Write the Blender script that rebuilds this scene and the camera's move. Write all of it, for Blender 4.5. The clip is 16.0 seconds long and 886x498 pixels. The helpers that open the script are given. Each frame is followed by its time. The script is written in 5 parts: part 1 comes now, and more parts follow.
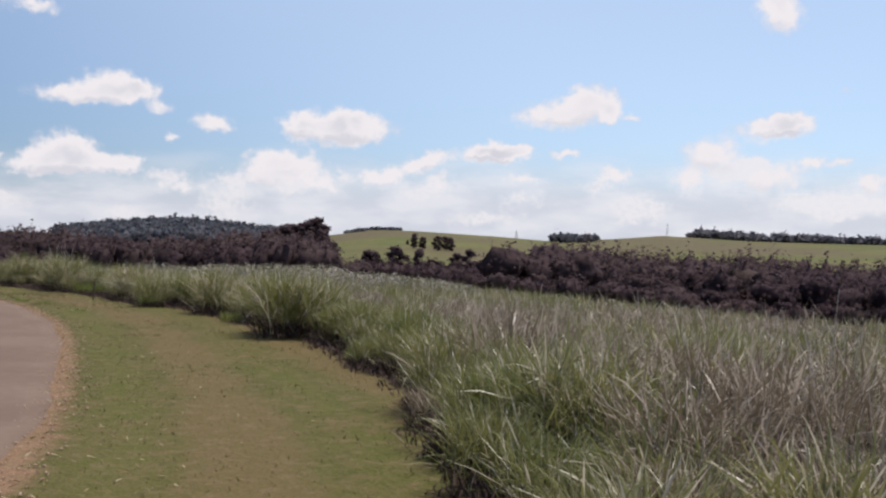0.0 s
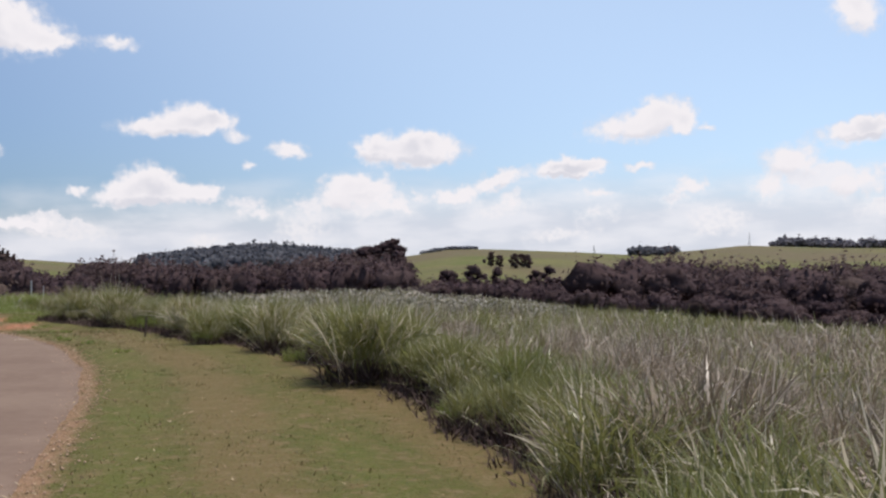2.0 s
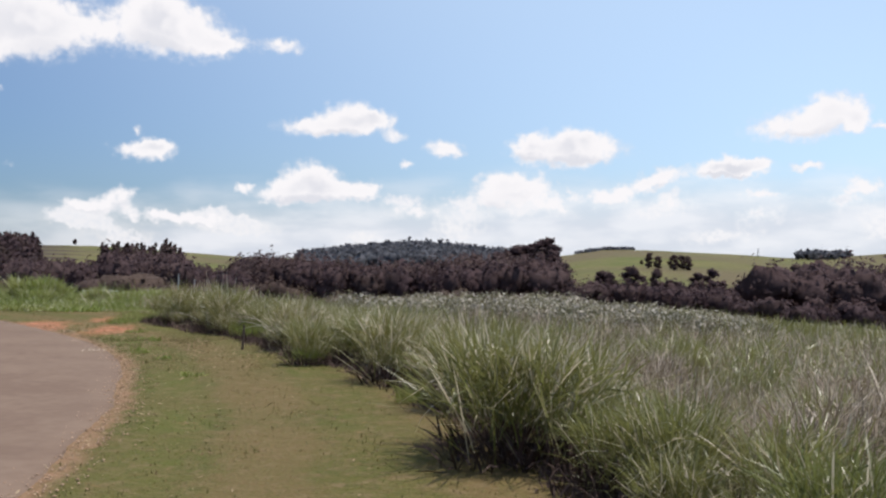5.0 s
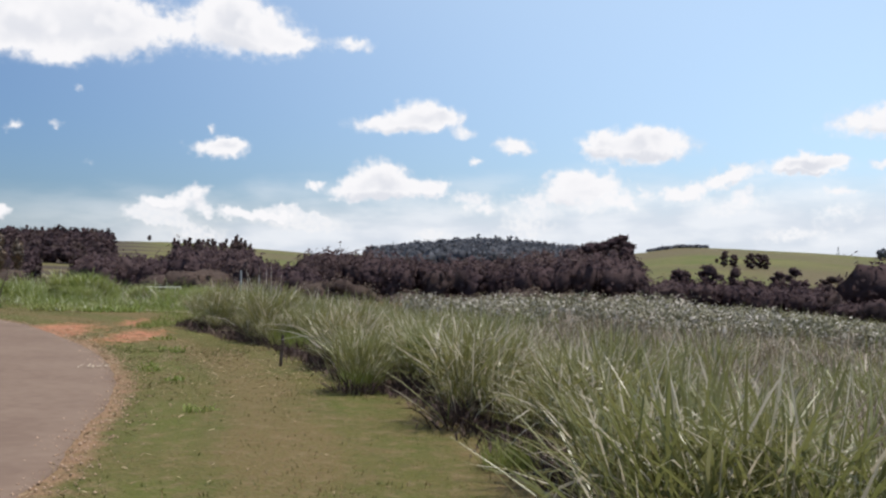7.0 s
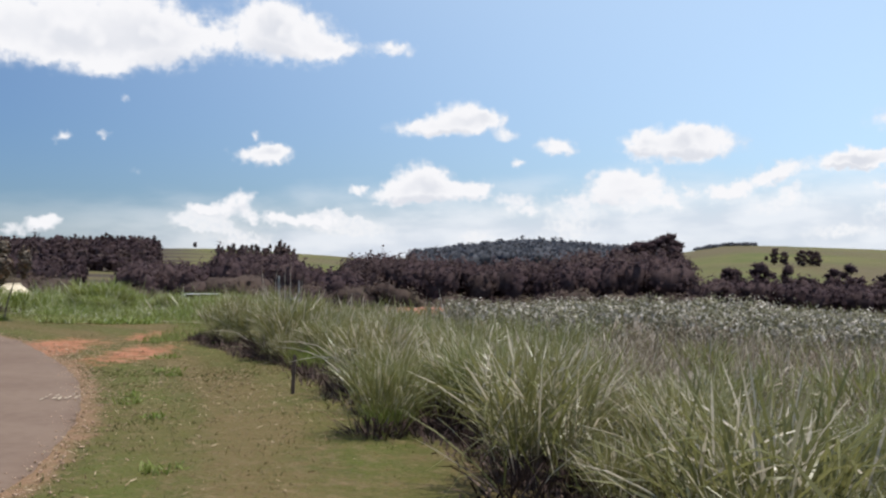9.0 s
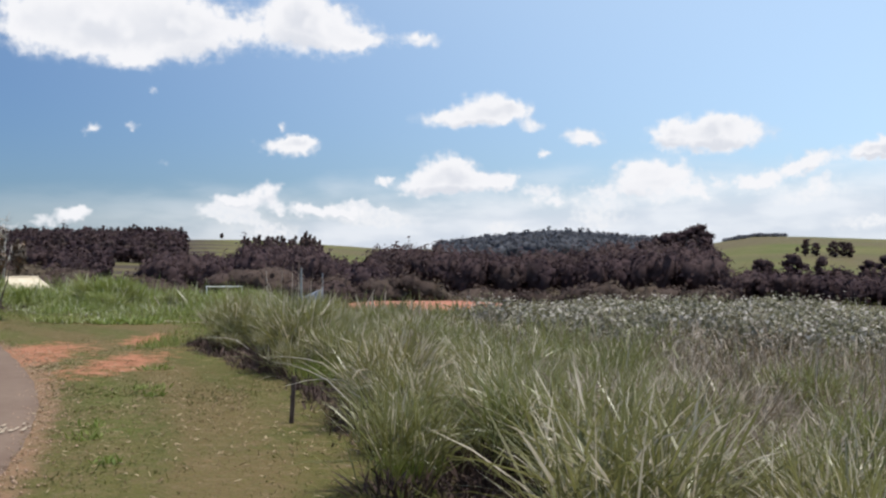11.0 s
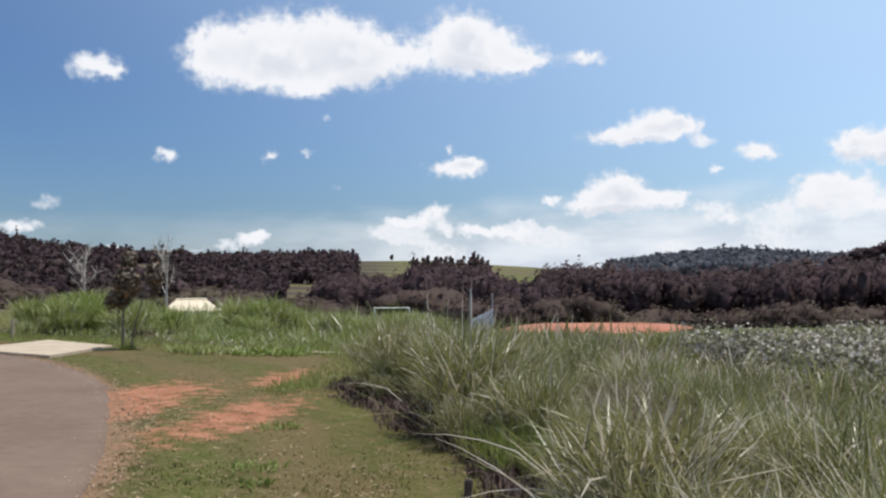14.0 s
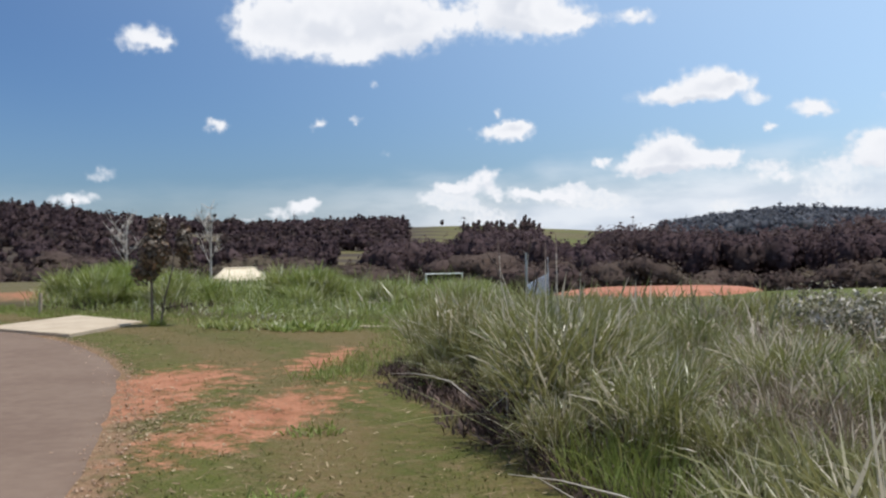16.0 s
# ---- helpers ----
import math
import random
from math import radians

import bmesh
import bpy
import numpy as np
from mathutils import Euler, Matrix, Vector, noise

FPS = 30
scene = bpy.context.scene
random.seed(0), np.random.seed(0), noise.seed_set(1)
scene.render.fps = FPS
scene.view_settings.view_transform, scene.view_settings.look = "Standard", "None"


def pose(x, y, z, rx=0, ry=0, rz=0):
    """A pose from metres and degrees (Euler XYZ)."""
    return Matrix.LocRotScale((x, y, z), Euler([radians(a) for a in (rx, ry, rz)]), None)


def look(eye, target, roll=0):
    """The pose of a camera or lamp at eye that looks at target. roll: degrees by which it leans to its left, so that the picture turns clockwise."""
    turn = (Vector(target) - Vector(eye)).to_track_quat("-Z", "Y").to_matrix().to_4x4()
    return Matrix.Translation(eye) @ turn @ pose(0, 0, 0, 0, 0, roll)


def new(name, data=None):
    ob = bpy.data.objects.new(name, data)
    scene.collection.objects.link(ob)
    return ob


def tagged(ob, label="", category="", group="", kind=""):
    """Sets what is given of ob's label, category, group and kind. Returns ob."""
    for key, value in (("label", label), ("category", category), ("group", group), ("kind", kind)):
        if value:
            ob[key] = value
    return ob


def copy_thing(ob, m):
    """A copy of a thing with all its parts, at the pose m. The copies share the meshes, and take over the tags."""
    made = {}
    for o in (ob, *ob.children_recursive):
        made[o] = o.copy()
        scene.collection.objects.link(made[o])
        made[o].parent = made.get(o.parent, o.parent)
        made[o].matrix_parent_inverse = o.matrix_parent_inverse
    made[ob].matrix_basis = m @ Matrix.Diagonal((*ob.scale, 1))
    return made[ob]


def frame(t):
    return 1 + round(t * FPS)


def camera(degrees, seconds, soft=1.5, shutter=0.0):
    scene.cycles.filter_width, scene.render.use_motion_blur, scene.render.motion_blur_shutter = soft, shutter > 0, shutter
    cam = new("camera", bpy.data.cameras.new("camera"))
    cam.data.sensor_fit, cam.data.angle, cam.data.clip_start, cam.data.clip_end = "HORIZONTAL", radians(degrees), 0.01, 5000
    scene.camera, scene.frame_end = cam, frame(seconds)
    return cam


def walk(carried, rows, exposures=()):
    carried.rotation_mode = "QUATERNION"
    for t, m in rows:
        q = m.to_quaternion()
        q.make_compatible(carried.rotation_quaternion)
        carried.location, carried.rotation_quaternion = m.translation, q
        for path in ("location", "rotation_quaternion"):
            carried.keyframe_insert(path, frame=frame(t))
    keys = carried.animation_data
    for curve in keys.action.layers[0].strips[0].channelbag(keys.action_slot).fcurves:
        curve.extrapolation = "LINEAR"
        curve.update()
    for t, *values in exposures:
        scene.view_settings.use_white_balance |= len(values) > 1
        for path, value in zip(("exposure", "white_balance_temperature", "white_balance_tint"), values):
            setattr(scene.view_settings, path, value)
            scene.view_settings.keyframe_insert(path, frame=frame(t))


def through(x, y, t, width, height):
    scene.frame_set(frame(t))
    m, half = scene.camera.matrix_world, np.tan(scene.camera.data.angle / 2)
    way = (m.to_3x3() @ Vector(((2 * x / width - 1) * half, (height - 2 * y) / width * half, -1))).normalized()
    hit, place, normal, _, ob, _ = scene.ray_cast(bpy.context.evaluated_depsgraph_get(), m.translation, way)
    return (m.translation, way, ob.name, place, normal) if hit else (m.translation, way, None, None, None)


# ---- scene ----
# ---------------- camera ----------------
cam = camera(47.9, 16.0, soft=2.35)
# seconds, eye, turn to the left, tilt up and lean in degrees
PATH = [
    (0, (0.000, 0.000, 1.596), 9.78, -0.13, 1.53),
    (0.5, (-0.233, 0.841, 1.610), 8.89, -0.63, -0.43),
    (1, (-0.506, 1.714, 1.599), 10.90, -1.24, -0.58),
    (1.5, (-0.772, 2.543, 1.592), 11.61, 1.23, 0.42),
    (2, (-1.028, 3.350, 1.583), 14.15, 0.90, -0.38),
    (2.5, (-1.218, 4.182, 1.585), 12.47, -0.46, -0.07),
    (3, (-1.447, 4.970, 1.624), 11.19, -0.98, -0.56),
    (3.5, (-1.666, 5.739, 1.673), 14.78, 0.19, -0.29),
    (4, (-1.909, 6.486, 1.665), 18.06, 0.07, 4.00),
    (4.5, (-2.280, 7.432, 1.636), 20.25, 0.81, 2.56),
    (4.7, (-2.429, 7.797, 1.622), 22.22, 1.11, 1.02),
    (6.8, (-4.373, 11.564, 1.592), 25.37, -0.64, 0.53),
    (7, (-4.524, 11.874, 1.576), 26.93, 0.62, 0.93),
    (7.5, (-4.867, 12.588, 1.570), 27.74, 0.22, 2.04),
    (8, (-5.206, 13.217, 1.569), 29.08, 0.59, 0.71),
    (8.5, (-5.540, 13.851, 1.565), 30.32, 0.26, -0.39),
    (8.7, (-5.665, 14.075, 1.549), 29.39, 0.72, 0.07),
    (10.8, (-6.848, 16.036, 1.611), 30.50, 0.70, -0.78),
    (11, (-6.998, 16.290, 1.632), 30.94, 0.22, 0.00),
    (11.5, (-7.510, 16.877, 1.597), 33.36, 1.54, 0.86),
    (12, (-7.928, 17.455, 1.586), 34.01, 0.39, -0.06),
    (12.5, (-8.384, 18.050, 1.607), 36.18, -0.18, 0.23),
    (13, (-8.858, 18.556, 1.612), 36.19, 0.49, -1.08),
    (13.5, (-9.337, 19.139, 1.578), 39.71, 1.62, -1.12),
    (14, (-9.737, 19.584, 1.564), 40.53, 1.41, -0.51),
    (14.5, (-10.168, 20.020, 1.575), 40.69, 0.97, -1.12),
    (15, (-10.589, 20.510, 1.553), 44.23, 0.51, -1.09),
    (15.5, (-10.962, 20.839, 1.524), 42.59, 0.50, -0.07),
    (16, (-11.434, 21.230, 1.522), 43.45, -0.55, -1.53),
]


def carried_pose(eye, turn, tilt, lean):
    return Matrix.Translation(eye) @ pose(0, 0, 0, 0, 0, turn) @ pose(0, 0, 0, 90 + tilt) @ pose(0, 0, 0, 0, 0, lean)


EXPOSURES = [(0, 0.22, 6550, 16), (4, 0.36, 6550, 14), (7, 0.39, 6480, 11.5), (11, 0.36, 6400, 11), (16, 0.35, 6300, 10.5)]
walk(cam, [(t, carried_pose(eye, a, b, c)) for t, eye, a, b, c in PATH], EXPOSURES)

# ---------------- light ----------------
SUN_AZ, SUN_EL = -50.0, 74.0      # degrees left of +y, and above the horizon


def bearing(az, el=0.0):
    a, e = radians(az), radians(el)
    return Vector((-math.sin(a) * math.cos(e), math.cos(a) * math.cos(e), math.sin(e)))


sun = new("sun", bpy.data.lights.new("sun", "SUN"))
sun.data.energy, sun.data.angle, sun.data.color = 4.0, radians(0.55), (1.0, 0.95, 0.86)
sun.matrix_world = look(bearing(SUN_AZ, SUN_EL) * 50, (0, 0, 0))

# clouds, heap by heap: azimuth to the left, elevation, half width, half height, all in degrees, and thickness
HEAPS_A = [
    (53.9, 12.3, 1.29, 1.36, 0.80),
    (51.5, 12.4, 2.35, 1.69, 1.00),
    (47.7, 12.9, 3.19, 1.88, 1.00),
    (44.8, 12.3, 2.26, 1.36, 1.00),
    (49.0, 11.3, 2.86, 0.81, 0.70),
    (48.2, 10.3, 0.96, 0.32, 0.50),
    (42.0, 12.3, 1.20, 0.95, 0.42),
    (39.4, 13.4, 1.78, 1.46, 1.00),
    (37.8, 12.5, 2.43, 1.23, 1.00),
    (35.6, 12.0, 1.3, 0.45, 0.70),
    (32.1, 12.2, 0.64, 0.39, 0.28),
    (59.9, 11.4, 1.33, 0.65, 0.90),
    (58.7, 11.1, 0.47, 0.32, 0.60),
    (56.1, 6.7, 0.57, 0.36, 0.90),
    (50.4, 6.7, 0.44, 0.29, 0.70),
    (48.3, 7.0, 0.38, 0.23, 0.50),
    (47.1, 8.9, 0.29, 0.19, 0.50),
    (39.7, 6.0, 1.49, 0.49, 1.00),
    (39.0, 6.3, 0.78, 0.29, 0.80),
]
HEAPS_B = [
    (40.1, 7.2, 0.26, 0.23, 0.60),
    (46.5, 4.9, 0.45, 0.26, 0.35),
    (62.2, 4.0, 0.79, 0.36, 0.60),
    (63.7, 2.6, 1.51, 0.39, 0.80),
    (51.2, 2.2, 0.94, 0.36, 1.00),
    (52.5, 1.6, 1.24, 0.32, 0.70),
    (42.6, 2.9, 1.62, 0.45, 1.00),
    (40.9, 3.6, 0.78, 0.49, 0.90),
    (39.0, 2.4, 1.95, 0.42, 0.90),
    (36.3, 2.3, 1.16, 0.42, 0.90),
    (58.8, 1.6, 0.64, 0.19, 0.60),
    (54.6, 1.4, 0.73, 0.19, 0.60),
    (30.0, 7.7, 2.26, 0.52, 1.00),
    (28.2, 8.4, 1.71, 0.65, 1.00),
    (27.0, 8.0, 0.92, 0.45, 0.80),
    (25.8, 7.2, 0.73, 0.29, 0.60),
    (23.0, 6.5, 1.00, 0.49, 1.00),
    (25.0, 5.8, 0.33, 0.23, 0.80),
    (30.8, 4.8, 1.42, 0.84, 1.00),
]
HEAPS_C = [
    (32.1, 3.8, 1.75, 0.58, 0.90),
    (29.7, 4.1, 1.57, 0.71, 0.90),
    (27.4, 4.1, 1.11, 0.45, 0.90),
    (34.3, 4.1, 0.39, 0.23, 0.70),
    (15.7, 6.3, 2.91, 0.71, 1.00),
    (15.3, 7.0, 1.59, 0.65, 1.00),
    (18.1, 6.8, 0.81, 0.58, 0.90),
    (10.4, 5.0, 1.10, 0.45, 1.00),
    (11.6, 4.5, 0.88, 0.32, 0.80),
    (7.2, 5.5, 1.34, 0.49, 1.00),
    (18.9, 4.6, 2.20, 0.58, 1.00),
    (20.0, 3.6, 1.74, 0.71, 0.90),
    (13.1, 3.9, 1.35, 0.58, 0.90),
    (10.2, 3.5, 0.75, 0.39, 0.80),
    (24.7, 3.0, 2.26, 0.45, 0.70),
    (16.4, 3.5, 1.85, 0.65, 0.80),
    (3.5, 7.6, 2.56, 0.71, 1.00),
    (1.6, 8.6, 1.43, 0.78, 1.00),
    (0.3, 7.8, 0.76, 0.45, 0.80),
]
HEAPS_D = [
    (-8.4, 6.8, 1.81, 0.52, 1.00),
    (-9.3, 7.3, 1.04, 0.45, 1.00),
    (-5.1, 5.5, 1.57, 0.84, 1.00),
    (-10.5, 5.1, 0.74, 0.32, 0.80),
    (-12.0, 5.1, 0.61, 0.23, 0.70),
    (-8.3, 4.2, 2.34, 0.97, 0.90),
    (-3.8, 4.0, 1.23, 0.65, 0.80),
    (-8.7, 12.8, 1.16, 0.81, 0.90),
    (-8.2, 13.6, 0.88, 0.45, 0.80),
    (0.1, 4.3, 1.32, 0.58, 0.90),
    (-13.4, 3.9, 1.09, 0.58, 0.90),
    (6.8, 5.3, 1.49, 0.42, 1.00),
    (5.5, 5.7, 0.71, 0.26, 0.70),
    (2.9, 5.5, 0.83, 0.29, 0.80),
    (-0.8, 7.4, 0.38, 0.19, 0.60),
    (5.2, 4.0, 1.55, 0.39, 0.80),
    (-11.8, 8.9, 0.73, 0.23, 0.40),
    (32.4, 12.0, 1.39, 0.39, 0.60),
]
CLOUDS = HEAPS_A + HEAPS_B + HEAPS_C + HEAPS_D


# small heaps in rows above the horizon, thinning out to the left
deck = random.Random(5)
BANK = []
for k in range(34):
    a = -26 + 2.35 * k + deck.uniform(-1.2, 1.2)
    if a < 46:
        BANK.append((a, deck.uniform(1.0, 2.6 if a > 32 else 3.8) + max(0.0, (20 - a) * 0.04), deck.uniform(1.2, 2.4), deck.uniform(0.4, 0.8), 0.95))


def build_world():
    world = bpy.data.worlds.new("sky")
    scene.world = world
    world.use_nodes = True
    nt = world.node_tree
    nt.nodes.clear()
    N, L = nt.nodes.new, nt.links.new

    def put(node, socket, value):
        if hasattr(value, "links") or hasattr(value, "is_linked"):
            L(value, node.inputs[socket])
        else:
            node.inputs[socket].default_value = value

    def m(op, a, b=0.0, c=0.0):
        n = N("ShaderNodeMath")
        n.operation = op
        put(n, 0, a), put(n, 1, b), put(n, 2, c)
        return n.outputs[0]

    def vm(op, a, b=(0, 0, 0), c=(0, 0, 0), out=0):
        n = N("ShaderNodeVectorMath")
        n.operation = op
        put(n, 0, a), put(n, 1, b)
        if op == "MULTIPLY_ADD":
            put(n, 2, c)
        return n.outputs[out]

    def ramp(x, lo, hi, a=0.0, b=1.0, smooth=True):
        n = N("ShaderNodeMapRange")
        n.interpolation_type = "SMOOTHSTEP" if smooth else "LINEAR"
        put(n, "Value", x), put(n, "From Min", lo), put(n, "From Max", hi), put(n, "To Min", a), put(n, "To Max", b)
        return n.outputs[0]

    def wisp(v, scale, detail, rough=0.55):
        n = N("ShaderNodeTexNoise")
        put(n, "Vector", v), put(n, "Scale", scale), put(n, "Detail", detail), put(n, "Roughness", rough)
        return n.outputs["Fac"], n.outputs["Color"]

    def mixc(f, a, b):
        n = N("ShaderNodeMix")
        n.data_type = "RGBA"
        put(n, 0, f), put(n, 6, a), put(n, 7, b)
        return n.outputs[2]

    way = N("ShaderNodeTexCoord").outputs["Generated"]
    sep = N("ShaderNodeSeparateXYZ")
    L(way, sep.inputs[0])
    az = m("MULTIPLY", m("ARCTAN2", m("MULTIPLY", sep.outputs[0], -1.0), sep.outputs[1]), 57.2958)
    el = m("MULTIPLY", m("ARCSINE", sep.outputs[2]), 57.2958)
    uv = N("ShaderNodeCombineXYZ")
    L(az, uv.inputs[0]), L(el, uv.inputs[1])
    uv = uv.outputs[0]
    # ragged edges: the place is shifted by noise of two sizes
    _, w1 = wisp(uv, 0.7, 3.0, 0.5)
    _, w2 = wisp(uv, 1.9, 2.0, 0.45)
    uvw = vm("MULTIPLY_ADD", vm("SUBTRACT", w1, (0.5, 0.5, 0.5)), (1.0, 0.6, 0.0), uv)
    uvw = vm("MULTIPLY_ADD", vm("SUBTRACT", w2, (0.5, 0.5, 0.5)), (0.8, 0.7, 0.0), uvw)
    f1, _ = wisp(uv, 1.1, 3.0, 0.5)
    f3, _ = wisp(uv, 3.2, 3.0, 0.5)
    f0, _ = wisp(uv, 0.5, 2.0, 0.5)

    def thickness(at, some):
        """Soft heaps that swell into one another."""
        total = None
        for a, e, hw, hh, much in some:
            hw, hh = hw * 1.06 + 0.05, hh * 1.06 + 0.05
            v = vm("MULTIPLY_ADD", at, (1 / hw, 1 / hh, 0), (-a / hw, -e / hh, 0))
            d = m("MULTIPLY", m("POWER", 0.34, vm("DOT_PRODUCT", v, v, out=1)), much)
            total = d if total is None else m("ADD", total, d)
        return total

    body = thickness(uvw, CLOUDS)
    ragged = m("ADD", m("MULTIPLY", m("SUBTRACT", f1, 0.5), 0.95), m("MULTIPLY", m("SUBTRACT", f3, 0.5), 0.3))
    heaps = ramp(m("ADD", body, m("MULTIPLY", ragged, ramp(body, 0.05, 0.4))), 0.15, 0.86)
    # haze and layered cloud low along the horizon
    b1, _ = wisp(vm("MULTIPLY", uv, (0.16, 0.5, 1.0)), 1.2, 4.0, 0.5)
    top = m("ADD", ramp(az, 5.0, 50.0, 4.4, 2.6), m("MULTIPLY", m("SUBTRACT", b1, 0.5), 3.0))
    bank = m("MULTIPLY", ramp(m("SUBTRACT", el, top), 1.8, -2.0), ramp(az, 58.0, 36.0, 0.22, 0.92))
    deck_c = m("MULTIPLY", ramp(m("ADD", thickness(uvw, BANK), ragged), 0.30, 1.0), 0.9)
    cover = m("MAXIMUM", heaps, m("MAXIMUM", bank, deck_c))
    # sky
    sky = N("ShaderNodeTexSky")
    sky.sky_type, sky.sun_disc = "NISHITA", False
    sky.sun_elevation, sky.sun_rotation = radians(SUN_EL), radians(-SUN_AZ)
    sky.altitude, sky.air_density, sky.dust_density, sky.ozone_density = 600, 1.0, 1.2, 1.6
    # thick parts are greyer than the lit rims
    deep = m("MULTIPLY", ramp(body, 0.9, 1.8), ramp(f0, 0.28, 0.52))
    over = thickness(vm("ADD", uvw, (-0.15, 0.5, 0.0)), [c for c in CLOUDS if c[4] >= 0.9])
    under = m("MULTIPLY", ramp(m("SUBTRACT", over, body), -0.15, 0.55), ramp(body, 0.35, 0.8))
    deep = m("MAXIMUM", deep, m("MULTIPLY", under, 0.9))
    shade = mixc(m("MULTIPLY", deep, 0.8), (8.5, 8.5, 8.6, 1), (6.0, 6.3, 6.9, 1))
    low = mixc(ramp(b1, 0.38, 0.62), (6.3, 6.8, 7.5, 1), (7.7, 8.0, 8.4, 1))
    low = mixc(m("MULTIPLY", deck_c, ramp(f3, 0.34, 0.6, 0.55, 1.0)), low, (8.5, 8.5, 8.6, 1))
    white = mixc(heaps, low, shade)
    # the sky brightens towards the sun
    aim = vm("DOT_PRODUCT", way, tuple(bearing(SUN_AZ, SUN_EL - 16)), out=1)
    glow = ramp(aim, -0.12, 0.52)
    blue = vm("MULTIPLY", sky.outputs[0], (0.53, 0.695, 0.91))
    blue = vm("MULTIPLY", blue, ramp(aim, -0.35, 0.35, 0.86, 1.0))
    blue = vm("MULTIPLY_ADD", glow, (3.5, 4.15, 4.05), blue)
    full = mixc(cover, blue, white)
    back = N("ShaderNodeBackground")
    L(full, back.inputs[0])
    back.inputs[1].default_value = 0.085
    L(back.outputs[0], N("ShaderNodeOutputWorld").inputs[0])


build_world()

# ---------------- materials ----------------
def material(name, rough=0.8, metal=0.0, spec=0.5):
    mat = bpy.data.materials.new(name)
    mat.use_nodes = True
    nt = mat.node_tree
    bsdf = nt.nodes["Principled BSDF"]
    bsdf.inputs["Roughness"].default_value = rough
    bsdf.inputs["Metallic"].default_value = metal
    bsdf.inputs["Specular IOR Level"].default_value = spec
    return mat, nt, bsdf


def node(nt, kind, **inputs):
    n = nt.nodes.new(kind)
    for key, value in inputs.items():
        socket = n.inputs[key.replace("_", " ")]
        if hasattr(value, "is_linked"):
            nt.links.new(value, socket)
        else:
            socket.default_value = value
    return n


def place(nt):
    return nt.nodes.new("ShaderNodeNewGeometry").outputs["Position"]


def grain(nt, scale, detail=4.0, rough=0.55, at=None):
    return node(nt, "ShaderNodeTexNoise", Vector=at or place(nt), Scale=scale, Detail=detail, Roughness=rough).outputs["Fac"]


def band(nt, x, lo, hi, a=0.0, b=1.0):
    n = node(nt, "ShaderNodeMapRange", Value=x)
    n.interpolation_type = "SMOOTHSTEP"
    for key, value in zip(("From Min", "From Max", "To Min", "To Max"), (lo, hi, a, b)):
        n.inputs[key].default_value = value
    return n.outputs[0]


def sum_(nt, op, a, b):
    n = nt.nodes.new("ShaderNodeMath")
    n.operation = op
    for k, v in enumerate((a, b)):
        if hasattr(v, "is_linked"):
            nt.links.new(v, n.inputs[k])
        else:
            n.inputs[k].default_value = v
    return n.outputs[0]


def blend(nt, fac, a, b):
    n = nt.nodes.new("ShaderNodeMix")
    n.data_type = "RGBA"
    for k, v in ((0, fac), (6, a), (7, b)):
        if hasattr(v, "is_linked"):
            nt.links.new(v, n.inputs[k])
        else:
            n.inputs[k].default_value = (*v, 1) if k else v
    return n.outputs[2]


def relief(nt, bsdf, height, strength, distance):
    n = node(nt, "ShaderNodeBump", Height=height)
    n.inputs["Strength"].default_value, n.inputs["Distance"].default_value = strength, distance
    nt.links.new(n.outputs[0], bsdf.inputs["Normal"])


def plain(name, a, b, scale=3.0, rough=0.8, metal=0.0, bump=0.3, depth=0.01, spec=0.4):
    """Two tones of one surface at two scales, with a fine relief."""
    mat, nt, bsdf = material(name, rough, metal, spec)
    g = sum_(nt, "ADD", sum_(nt, "MULTIPLY", grain(nt, scale), 0.6), sum_(nt, "MULTIPLY", grain(nt, scale * 9), 0.4))
    nt.links.new(blend(nt, band(nt, g, 0.35, 0.65), a, b), bsdf.inputs["Base Color"])
    relief(nt, bsdf, grain(nt, scale * 12), bump, depth)
    return mat


